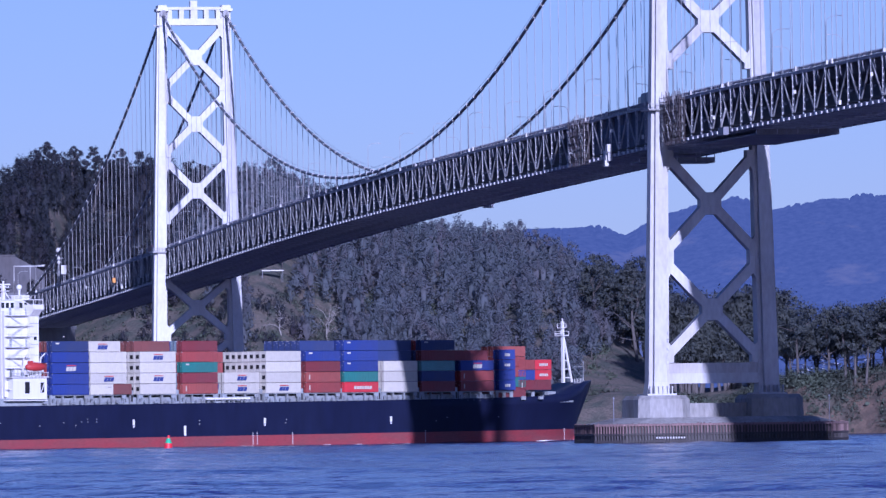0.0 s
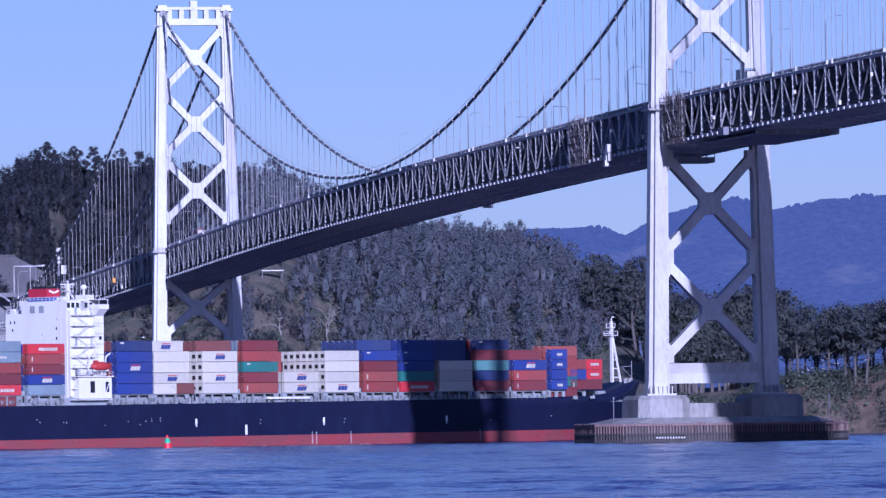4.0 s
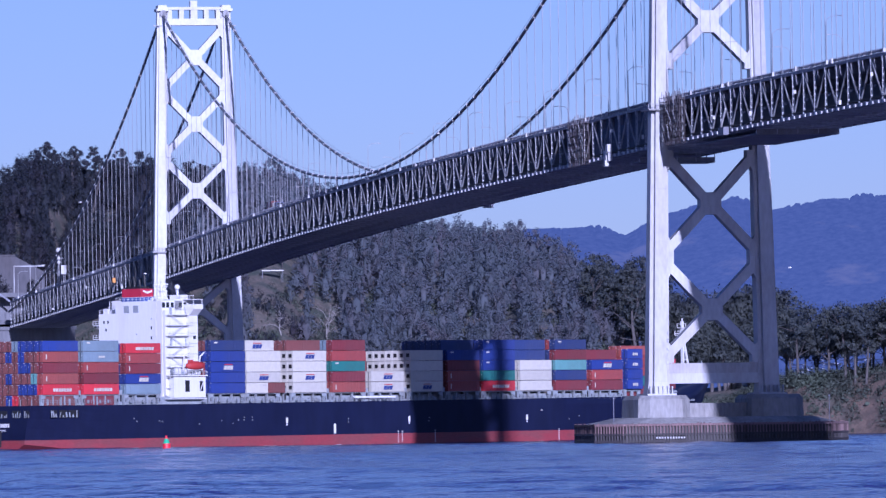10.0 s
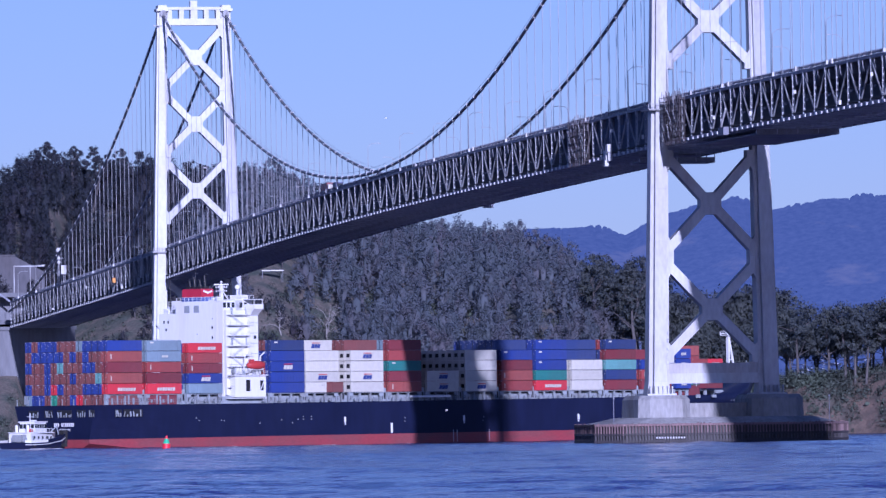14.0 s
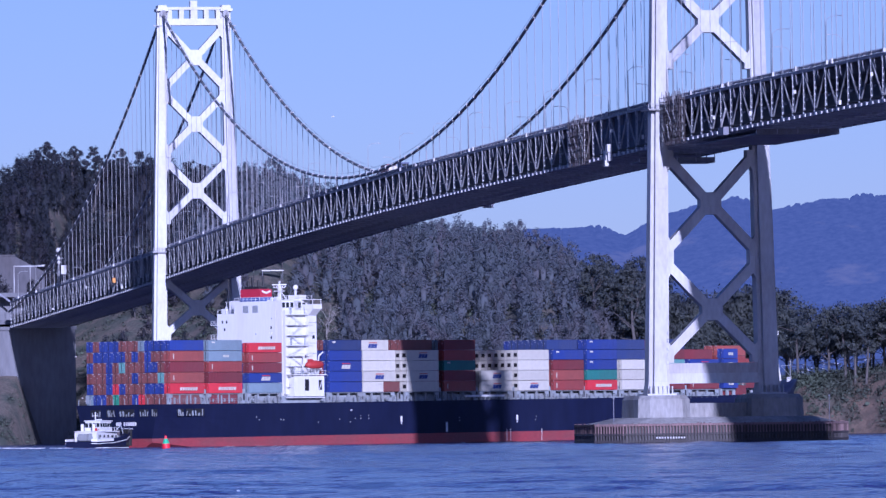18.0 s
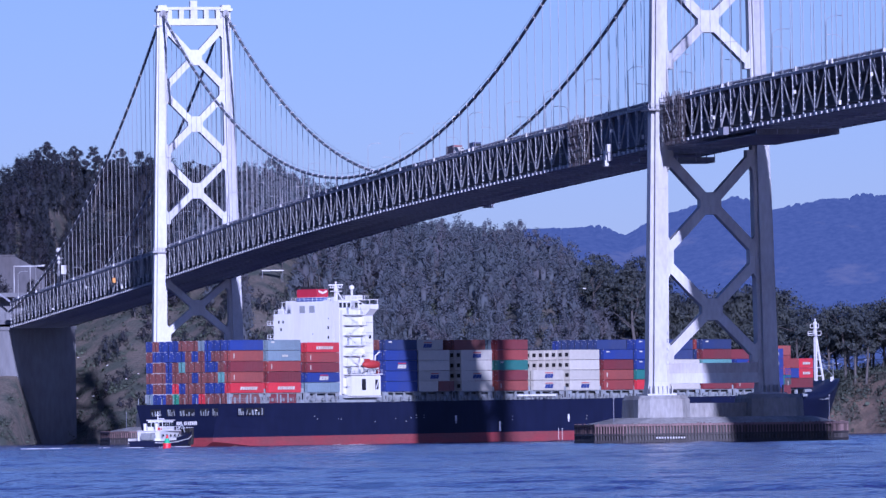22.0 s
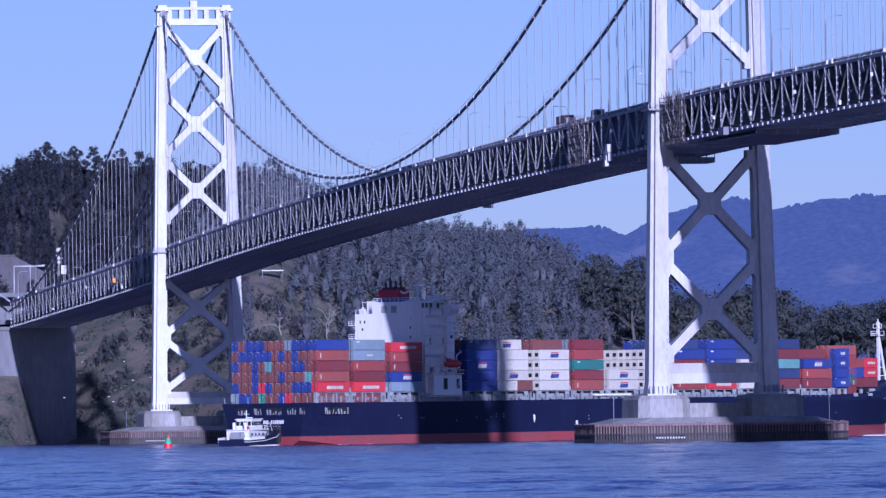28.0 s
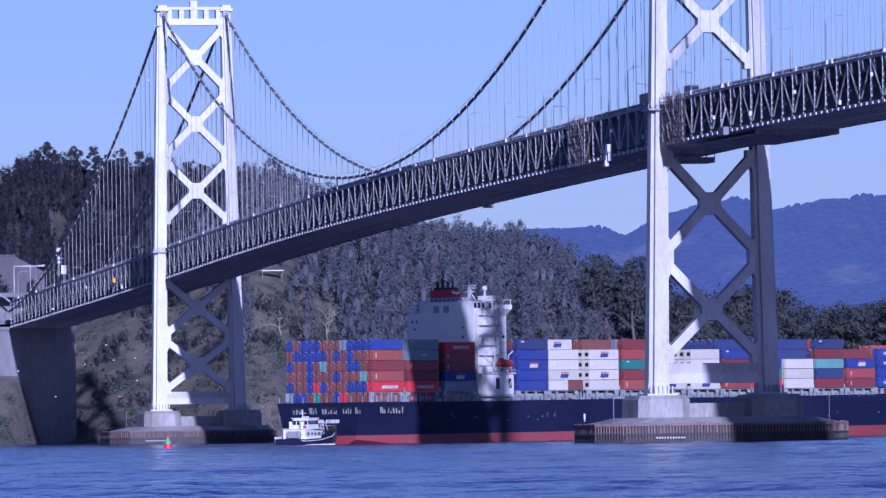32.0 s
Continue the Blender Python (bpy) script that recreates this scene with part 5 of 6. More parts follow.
    part("front_walk", bx((40.2, -15.2, 12.6), (13.5, 1.2, 0.2)), WHITE, lo)
    rng = random.Random(5)
    for k in range(9):
        part("boat_gear", bx((36 + k * 1.15, -14.8, 19.4 + rng.uniform(0, 0.5)), (0.7, 0.7, rng.uniform(0.7, 1.6)), None, 0.06), WHITE if k % 3 else GREY, lo)
    for s in (-1, 1):
        bm = bmesh.new()
        bmesh.ops.create_uvsphere(bm, u_segments=16, v_segments=10, radius=1.0)
        for v in bm.verts:
            v.co = Vector((42.6 + v.co.x * 3.3, s * 16.3 + v.co.y * 1.2, 21.2 + max(-0.95, v.co.z * 1.2)))
        boat = part("lifeboat", bm, ORANGE, SHIP, "orange enclosed lifeboat")
        part("conning_hatch", bx((41.0, s * 16.3, 22.4), (1.2, 1.0, 0.7), None, 0.15), ORANGE, boat)
        part("boat_keel", bx((42.6, s * 16.3, 20.2), (5.4, 0.3, 0.4)), WHITE, boat)
        for x in (39.6, 45.2):
            bm = bmesh.new()
            beam(bm, (x, s * 14.6, 18.8), (x, s * 15.4, 23.6), 0.3, 0.3)
            beam(bm, (x, s * 15.4, 23.6), (x + 0.5, s * 16.5, 24.6), 0.3, 0.3)
            part("davit", bm, WHITE, boat)


house()


def bow_and_marks():
    # foremast: two raked legs and rungs, platform and lamps
    m = part("foremast", bx((244.6, 0, 24.6), (0.7, 0.7, 17.0), None, 0.05), WHITE, SHIP, "white lattice foremast")
    bm = bmesh.new()
    beam(bm, (244.9, 0, 29.0), (247.9, 0, 16.2), 0.45, 0.45)
    part("back_leg", bm, WHITE, m)
    for k in range(5):
        z = 17.5 + k * 2.4
        xe = 244.6 + (29.0 - z) / 12.8 * 3.0
        part("rung", bx(((244.6 + xe) / 2, 0, z), (xe - 244.3, 0.22, 0.22)), WHITE, m)
    for z, w in ((29.2, 2.7), (31.3, 1.7)):
        plat = part("crow_platform", bx((244.3, 0, z), (w, w, 0.2)), WHITE, m)
        for dx in (-0.5, 0.5):
            for dy in (-0.5, 0.5):
                part("rail_post", bx((244.3 + dx * w, dy * w, z + 0.6), (0.12, 0.12, 1.2)), WHITE, plat)
        for dy in (-0.5, 0.5):
            part("crow_rail", bx((244.3, dy * w, z + 1.15), (w, 0.1, 0.1)), WHITE, plat)
            part("crow_rail", bx((244.3 + dy * w, 0, z + 1.15), (0.1, w, 0.1)), WHITE, plat)
    part("mast_head", bx((244.6, 0, 31.0), (0.55, 0.55, 3.6), None, 0.08), WHITE, m)
    part("mast_tip", bx((244.6, 0, 33.2), (0.26, 0.26, 1.5)), WHITE, m)
    part("lamp_box", bx((243.2, -0.9, 30.0), (0.6, 0.5, 0.9), None, 0.08), WHITE, m)
    part("radar_scanner", bx((243.4, 0, 29.7), (0.4, 3.2, 0.3)), WHITE, m)
    part("ladder", bx((244.1, -0.55, 22.8), (0.14, 0.4, 12.6)), WHITE, m)
    for k in range(7):
        x = 240 + k * 2.0
        yy = max(0.4, 9.4 - k * 1.5)
        part("bow_rail", bx((x, -yy, 16.4 + k * 0.05), (0.1, 0.1, 1.3)), WHITE, SHIP)
    j = part("jackstaff", bx((252.3, 0, 19.0), (0.16, 0.16, 6.0)), GREY, SHIP)
    bm = bmesh.new()
    beam(bm, (252.3, 0, 20.6), (248.2, 0, 20.4), 0.1, 0.12)
    beam(bm, (252.3, 0, 17.4), (248.6, 0, 20.2), 0.1, 0.12)
    part("stay", bm, GREY, j)
    for x, w in ((236.0, 3.0), (232.5, 2.0), (228.6, 3.4)):
        part("windlass", bx((x, -3, 12.9), (w, 3, 1.6), None, 0.25), GREY, SHIP)
    # bulb at the waterline
    bm = bmesh.new()
    bmesh.ops.create_uvsphere(bm, u_segments=18, v_segments=10, radius=1.0)
    for v in bm.verts:
        v.co = Vector((247.6 + v.co.x * 7.2, v.co.y * 2.4, -1.2 + v.co.z * 3.1))
    for f in bm.faces:
        f.smooth = True
    part("bulb", bm, BOOT, SHIP, "red bulbous bow")
    bm = bmesh.new()
    for k in range(16):
        x = 226 + k * 1.75
        box(bm, (x, -max(0.8, (250 - x) * 0.42) - 0.3, 0.05), (2.2, 1.3, 0.30 + 0.22 * math.sin(k * 2.1)))
    bmesh.ops.bevel(bm, geom=bm.edges[:], offset=0.08, segments=1)
    rng = random.Random(31)
    for k in range(34):
        x = rng.uniform(-12, 226)
        box(bm, (x, -16.3 - rng.uniform(0, 0.5), 0.02), (rng.uniform(0.5, 2.6), 0.5, rng.uniform(0.05, 0.13)))
    tagged(part("bow_wave", bm, FOAM, SHIP, "white foam along the hull"), kind="stuff")
    # painted marks on the side
    for x in (67.5, 112.7, 157.6):
        a = part("tug_mark", bx((x + 8, -16.13, 6.6), (0.7, 0.06, 1.5), None, 0.02), WHITE, SHIP, "white hull mark")
        part("tug_mark_foot", bx((x + 8, -16.13, 5.5), (0.45, 0.06, 0.4)), WHITE, a)
    for x in (98.0, 128.3, 186, 205, 22, 30, 60, 58, 63):
        part("hull_lamp", bx((x, -16.13, 6.9), (0.36, 0.06, 0.24)), GREY, SHIP)
    for x in (21, 31, 44, 52, 56, 60, 63, 98, 128, 182):
        part("hull_scupper", bx((x, -16.13, 7.6 - (x % 3) * 0.8), (0.28, 0.06, 0.30)), GREY, SHIP)
    part("load_mark", bx((93.0, -16.13, 4.3), (0.75, 0.06, 2.6)), WHITE, SHIP, "white load mark")
    for x in (116.5, 118.0, 130.4, 178.0, 236.0):
        for k in range(6):
            part("draft_mark", bx((x, -16.135 if x < 200 else -9.2, 0.6 + k * 0.55), (0.28, 0.05, 0.28)), WHITE, SHIP)
    # mooring openings of the stern bulwark: flat dark panels, with the inner shade as colour
    rng = random.Random(12)

    def mooring(spots, put, turn):
        for c, w in spots:
            o = part("mooring_opening", bx(put(c, 9.05, 0.0), (0.12, w, 1.9) if turn else (w, 0.12, 1.9)), DARK, SHIP, "dark mooring opening")
            e = c - w / 2 + 0.25
            while e < c + w / 2 - 0.2:
                ww, hh = rng.uniform(0.22, 0.6), rng.uniform(0.5, 1.8)
                part("fairlead", bx(put(e, 8.15 + hh / 2, 0.07), (0.1, ww, hh) if turn else (ww, 0.1, hh), Matrix.Rotation(rng.uniform(-0.3, 0.3), 3, "X" if turn else "Y")), GREY, o)
                e += ww + rng.uniform(0.25, 0.8)

    mooring(((8.2, 3.8), (2.5, 3.1), (-3.6, 5.6), (-10.0, 3.3), (-13.9, 2.2)), lambda c, z, out: (-14.0 - out, c, z), True)
    mooring(((-6.6, 2.2), (-3.4, 2.6), (0.2, 3.4)), lambda c, z, out: (c, -16.06 - out, z), False)
    # name on the stern: bars for the ship's name, and the port of registry
    for k, w in enumerate((0.5, 0.5, 0.42, 0, 0.5, 0.26, 0.5, 0.5, 0.5, 0.5, 0.5)):
        if w:
            part("name_bar", bx((-14.08, 0.1 - k * 0.70, 6.2), (0.06, w, 0.95)), WHITE, SHIP)
    for k in range(10):
        part("name_bar", bx((233.0 + k * 0.75, -11.15 + k * 0.255, 10.9), (0.5, 0.10, 0.5), Matrix.Rotation(0.33, 3, "Z")), GREY, SHIP)
    fc = bpy.data.curves.new("port_name", "FONT")
    fc.body, fc.size, fc.align_x, fc.extrude = "MONROVIA", 0.85, "CENTER", 0.02
    fc.materials.append(WHITE)
    ob = new("port_name", fc)
    ob.parent = SHIP
    ob.matrix_basis = Matrix.Translation((-14.06, -3.6, 4.6)) @ Matrix(((0, 0, -1, 0), (-1, 0, 0, 0), (0, 1, 0, 0), (0, 0, 0, 1)))
    tagged(ob, "white lettering")
    part("rudder", bx((-9, 0, -0.6), (5, 0.7, 3.6), None, 0.2), BOOT, SHIP)


FOAM = mat("foam", (0.78, 0.80, 0.82), 0.9, 0, 0.2, 1.2)
bow_and_marks()


# ---- tugboat; its space: x forward, y to port ----
TUG = thing("tugboat", "small tugboat with black hull and white wheelhouse following the ship", "tugboat")


def tug():
    st = [(-9.8, 3.4, 1.45), (-8.4, 4.2, 1.4), (-2, 4.5, 1.6), (4, 4.3, 2.3), (7.4, 3.1, 3.0), (9.6, 1.2, 3.5), (10.2, 0.4, 3.6)]
    bm = bmesh.new()
    rows = []
    for x, w, zt in st:
        rows.append([bm.verts.new((x - (0.9 if z < 0 and x > 5 else 0), s * w * f, z)) for s, z, f in ((-1, zt, 1), (-1, 0.4, 0.93), (-1, -1.2, 0.7), (1, -1.2, 0.7), (1, 0.4, 0.93), (1, zt, 1))])
    for a, b in zip(rows, rows[1:]):
        for i in range(6):
            j = (i + 1) % 6
            bm.faces.new((a[i], b[i], b[j], a[j]))
    bm.faces.new(rows[0])
    bm.faces.new(rows[-1][::-1])
    bmesh.ops.recalc_face_normals(bm, faces=bm.faces)
    hull_ = part("hull", bm, BLACK, TUG, "black tug hull")
    for a, b in zip(st, st[1:]):
        for s in (-1, 1):
            bm = bmesh.new()
            beam(bm, (a[0], s * (a[1] + 0.03), a[2] - 0.42), (b[0], s * (b[1] + 0.03), b[2] - 0.42), 0.16, 0.13)
            part("rubbing_strake", bm, WHITE, hull_)
            bm = bmesh.new()
            beam(bm, (a[0], s * a[1], a[2] + 0.25), (b[0], s * b[1], b[2] + 0.25), 0.14, 0.55)
            part("bulwark", bm, BLACK if a[0] > -3 else WHITE, hull_)
    for x, y, r in ((9.6, 0, 1.3), (8.9, -1.5, 1.2), (8.9, 1.5, 1.2), (7.6, -2.8, 1.0), (7.6, 2.8, 1.0)):
        bm = bmesh.new()
        tube(bm, (x, y, 0.6), (x + 0.2, y, 4.1), r * 0.62, 10)
        part("bow_fender", bm, RUBBER, hull_, "black rubber bow fender")
    for k in range(5):
        bm = bmesh.new()
        tube(bm, (-7 + k * 3.0, -4.15, 0.9), (-7 + k * 3.0, -3.75, 0.9), 0.5, 12)
        part("tyre", bm, RUBBER, hull_)
    bm = bx((-1.0, 0, 2.4), (11.4, 5.8, 2.4))
    for v in bm.verts:                      # the front leans back and narrows
        if v.co.x > 0:
            v.co.y *= 0.62
            v.co.x -= 0.9 if v.co.z > 2.4 else 0.0
    bmesh.ops.bevel(bm, geom=bm.edges[:], offset=0.25, segments=2)
    part("deckhouse", bm, WHITE, TUG, "white tug deckhouse")
    part("upper_deck", bx((-1.9, 0, 3.62), (10.4, 5.6, 0.14)), WHITE, TUG)
    bm = bx((-1.2, 0, 4.75), (5.2, 4.2, 2.2))
    for v in bm.verts:
        if v.co.z > 4.75:
            v.co.x = -1.2 + (v.co.x + 1.2) * 0.92
            v.co.y *= 0.92
    bmesh.ops.bevel(bm, geom=bm.edges[:], offset=0.18, segments=2)
    w = part("wheelhouse", bm, WHITE, TUG, "white wheelhouse with dark windows")
    for k in range(5):
        for s in (-1, 1):
            part("window", bx((-3.2 + k * 1.0, s * 2.03, 4.95), (0.78, 0.08, 0.95), Matrix.Rotation(s * 0.08, 3, "X")), GLASSY, w)
    for k in range(4):
        for x in (-3.74, 1.34):
            part("window", bx((x, -1.5 + k * 1.0, 4.95), (0.08, 0.78, 0.95)), GLASSY, w)
    part("wheelhouse_roof", bx((-1.2, 0, 5.9), (5.4, 4.4, 0.2), None, 0.06), WHITE, w)
    for k in range(5):
        part("porthole", bx((-5.0 + k * 1.7, -2.88, 2.6), (0.5, 0.06, 0.5)), GLASSY, TUG)
    for x, hh in ((-7.2, 1.5), (-6.9, 0.9), (4.4, 1.1), (5.0, 0.8), (6.2, 1.0)):
        part("deck_gear", bx((x, -1.6, 1.7 + hh / 2), (0.6, 0.6, hh), None, 0.1), GREY, TUG)
    bm = bmesh.new()
    beam(bm, (7.2, -1.4, 3.2), (8.6, 0, 5.0), 0.2, 0.2)
    beam(bm, (7.2, 1.4, 3.2), (8.6, 0, 5.0), 0.2, 0.2)
    part("bow_frame", bm, GREY, TUG, "grey bow frame")
    m = part("mast", bx((-2.4, 0, 6.7), (0.16, 0.16, 2.2)), WHITE, TUG, "white mast")
    part("yard", bx((-2.4, 0, 7.0), (0.1, 1.6, 0.1)), WHITE, m)
    part("radar_scanner", bx((-1.0, 0, 6.2), (0.3, 1.6, 0.2)), WHITE, m)
    for y in (-1.5, 1.5):
        bm = bmesh.new()
        tube(bm, (-5.6, y, 3.3), (-5.7, y, 5.2), 0.36, 10)
        part("funnel_pipe", bm, WHITE, TUG)
    for x in (-5.4, 0.6):
        part("side_door", bx((x, -2.82, 2.1), (0.8, 0.06, 1.6)), GREY, TUG)
    part("aft_door", bx((-6.42, -0.8, 2.1), (0.06, 0.9, 1.7)), GREY, TUG)
    part("fire_monitor", bx((2.6, 0, 4.1), (0.5, 0.5, 1.1), None, 0.1), RED, TUG)
    part("life_raft", bx((-5.2, -1.9, 4.0), (1.1, 0.7, 0.7), None, 0.2), ORANGE, TUG)
    part("winch", bx((5.6, 0, 3.2), (1.6, 2.0, 1.2), None, 0.2), RUSTY, TUG)
    part("tow_post", bx((-7.4, 0, 2.4), (1.4, 2.4, 1.5), None, 0.2), GREY, TUG)
    for k in range(8):
        part("rail_post", bx((-6.2 + k * 1.2, -2.9, 4.05), (0.07, 0.07, 0.9)), WHITE, TUG)
    part("handrail", bx((-2.0, -2.9, 4.5), (8.6, 0.07, 0.07)), WHITE, TUG)
    rng = random.Random(2)
    bm = bmesh.new()
    for k in range(64):
        x = -9 - rng.uniform(0, 1) ** 1.5 * 50
        box(bm, (x, rng.gauss(0, 1.2 + (-9 - x) * 0.05), 0.03), (rng.uniform(0.5, 1.8), rng.uniform(0.3, 0.9), rng.uniform(0.04, 0.14)))
    for k in range(11):
        box(bm, (4 - k * 1.2, -4.0 - rng.uniform(0, 0.4), 0.05), (1.4, 0.5, rng.uniform(0.1, 0.35)))
    tagged(part("wake_foam", bm, FOAM, TUG, "white wake foam"), kind="stuff")


tug()
TUG.scale = (1.14, 1.14, 1.2)
TUG_SIDE = [(0, 5.4), (13, 5.6), (17, 6.4), (24, 6.8), (32, 6.6)]

# ---- channel buoy ----
BUOY = thing("channel_buoy", "red and green banded channel buoy floating on the water", "buoy")
bm = bmesh.new()
bmesh.ops.create_cone(bm, cap_ends=True, segments=20, radius1=0.95, radius2=0.95, depth=1.9, matrix=Matrix.Translation((0, 0, 0.45)))
bmesh.ops.bevel(bm, geom=[e for e in bm.edges if len(e.link_faces) == 2 and e.calc_face_angle() > 1], offset=0.1, segments=2)
part("float_body", bm, RED, BUOY)
bm = bmesh.new()
tube(bm, (0, 0, 1.4), (0, 0, 2.55), 0.85, 16, 0.42)
part("green_band", bm, GREEN, BUOY)
bm = bmesh.new()
tube(bm, (0, 0, 2.55), (0, 0, 3.25), 0.36, 12, 0.22)
part("lantern", bm, RED, BUOY)
for a in range(4):
    bm = bmesh.new()
    tube(bm, (0.8 * math.cos(a * 1.571), 0.8 * math.sin(a * 1.571), 1.4), (0.3 * math.cos(a * 1.571), 0.3 * math.sin(a * 1.571), 2.7), 0.05, 6)
    part("stay", bm, RED, BUOY)


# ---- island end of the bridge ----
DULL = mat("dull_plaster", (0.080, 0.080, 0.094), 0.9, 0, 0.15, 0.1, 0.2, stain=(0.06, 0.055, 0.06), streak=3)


def abutment():
    t = thing("bridge_abutment", "massive concrete end pier of the bridge on the island shore", "bridge pier")
    part("shaft", bx((0, 1082, 19.5), (28.0, 36, 45.0), None, 0.4), SHADED_CONCRETE, t)
    part("cap_course", bx((0, 1082, 42.4), (28.8, 37.5, 1.3), None, 0.2), SHADED_CONCRETE, t)
    v = thing("viaduct", "grey concrete viaduct and portal wall behind the bridge", "viaduct")
    part("road_deck", bx((0, 1110, 55.0), (24, 60, 1.6)), SHADED_CONCRETE, v)
    part("lower_road", bx((0, 1110, 45.0), (24, 60, 1.6)), SHADED_CONCRETE, v)
    for x in (-11, 11):
        for y in (1104, 1130):
            part("column", bx((x, y, 30), (2.2, 2.2, 52)), SHADED_CONCRETE, v)
    b = thing("portal_building", "dull grey concrete building with a sloping roof behind the roadway", "building")
    bm = bmesh.new()
    front = [bm.verts.new(q) for q in ((-40, 1141, 40), (14, 1141, 40), (14, 1141, 64.6), (2.8, 1141, 70.6), (-40, 1141, 71.0))]
    back = [bm.verts.new((v.co.x, 1156, v.co.z)) for v in front]
    bm.faces.new(front)
    bm.faces.new(back[::-1])
    for i in range(5):
        bm.faces.new((front[i], back[i], back[(i + 1) % 5], front[(i + 1) % 5]))
    bmesh.ops.recalc_face_normals(bm, faces=bm.faces)
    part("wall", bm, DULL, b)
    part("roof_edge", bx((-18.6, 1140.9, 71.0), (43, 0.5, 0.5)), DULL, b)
    g = thing("sign_gantry", "thin steel sign gantry over the roadway on the island", "gantry")
    part("gantry_post", bx((-5.4, 1085, 60.4), (0.3, 0.3, 10.2)), STEEL, g)
    part("gantry_post", bx((0.6, 1085, 60.4), (0.25, 0.25, 10.2)), STEEL, g)
    part("gantry_beam", bx((0.1, 1085, 65.6), (11.4, 0.3, 0.4)), STEEL, g)
    part("sign_board", bx((5.2, 1084.7, 65.8), (0.9, 0.4, 0.6)), PLATE, g)
    part("side_wall", bx((-3, 1112, 50.0), (17, 40, 8.4)), SHADED_CONCRETE, v)
    bm = bmesh.new()
    pts = [Vector((-22 + q * 1.6, 1080, 58.5 - q * q * 0.075)) for q in range(10)]
    for p, q in zip(pts, pts[1:]):
        beam(bm, p, q, 0.5, 0.7)
    part("arch_rib", bm, STEEL_SHADED, v, "dark steel arch rib")


abutment()


# ---- fittings on the deck ----
def lamp_mesh():
    bm = bmesh.new()
    tube(bm, (0, 0, 0), (0, 0, 9.0), 0.10, 7, 0.06)
    pole = mesh_of("pole", bm, STEEL)
    bm = bmesh.new()
    tube(bm, (0, 0, 9.0), (0.9, 0, 9.9), 0.05, 6)
    tube(bm, (0.9, 0, 9.9), (2.8, 0, 10.1), 0.05, 6)
    arm = mesh_of("arm", bm, STEEL)
    bm = bx((3.1, 0, 10.0), (0.8, 0.3, 0.14), None, 0.04)
    head = mesh_of("lamp_head", bm, STEEL)
    bm = bx((0, 0, 0.5), (0.5, 0.7, 0.9), None, 0.08)
    foot = mesh_of("foot_box", bm, PLATE)
    return pole, arm, head, foot


def street_lamp(s, y, meshes):
    t = thing("street_lamp", "slender grey street lamp with a curved arm on the bridge deck", "street lamp", "bridge street lamps",
              at=pose(s * 10.05, y, chord_z(y) + DEPTH + 0.25, 0, 0, 0 if s < 0 else 180))
    for nm, me in zip(("pole", "arm", "lamp_head", "foot_box"), meshes):
        part(nm, me, None, t)


LAMP = lamp_mesh()
for y in np.arange(-330, 1060, 45.7):
    if abs(y) > 6 and abs(y - SPAN) > 8:
        street_lamp(-1, y, LAMP)
        street_lamp(1, y + 20, LAMP)


def scaffold(y0, y1, x, label, z0=-0.8, z1=10.6):
    """Pole scaffold with planks and ragged netting hung on the truss."""
    t = thing("scaffold", label, "scaffold", "work scaffolds")
    zb = chord_z((y0 + y1) / 2)
    rng = random.Random(int(y0 * 10))
    ys = np.arange(y0, y1 + 0.1, 1.9)
    for xx in (x, x - 1.1):
        for y in ys:
            bm = bmesh.new()
            tube(bm, (xx, y, zb + z0), (xx, y, zb + z1 + rng.uniform(-0.6, 0.8)), 0.07, 6)
            part("pole", bm, RUSTY if rng.random() < 0.75 else STEEL, t)
    for z in np.arange(z0 + 1, z1, 1.75):
        part("plank_run", bx((x - 0.55, (y0 + y1) / 2, zb + z), (1.1, y1 - y0 + 0.6, 0.09)), RUSTY, t)
        bm = bmesh.new()
        tube(bm, (x - 1.15, y0 - 0.4, zb + z + 0.9), (x - 1.15, y1 + 0.4, zb + z + 0.9), 0.05, 6)
        part("rail", bm, RUSTY, t)
    for k in range(int((y1 - y0) * 2.2)):
        y, z = rng.uniform(y0, y1), rng.uniform(z0 + 0.6, z1 - 1.2)
        part("netting", bx((x - 0.9 + rng.uniform(-0.2, 0.2), y, zb + z), (0.05, rng.uniform(0.5, 1.6), rng.uniform(0.5, 1.8)), Matrix.Rotation(rng.uniform(-0.2, 0.2), 3, "X")), RUSTY, t)
    for k in range(int((y1 - y0) * 0.8)):
        bm = bmesh.new()
        y, z = rng.uniform(y0, y1 - 2), rng.uniform(z0 + 0.6, z1 - 2.5)
        beam(bm, (x - 1.2, y, zb + z), (x - 1.2, y + 1.9, zb + z + 1.9), 0.06, 0.06)
        part("brace", bm, PLATE, t)


scaffold(-23.0, -4.5, -HALF - 0.7, "rusty pole scaffold with torn netting on the bridge truss")
scaffold(75.0, 93.0, -HALF - 0.7, "tall rusty pole scaffold on the bridge truss")


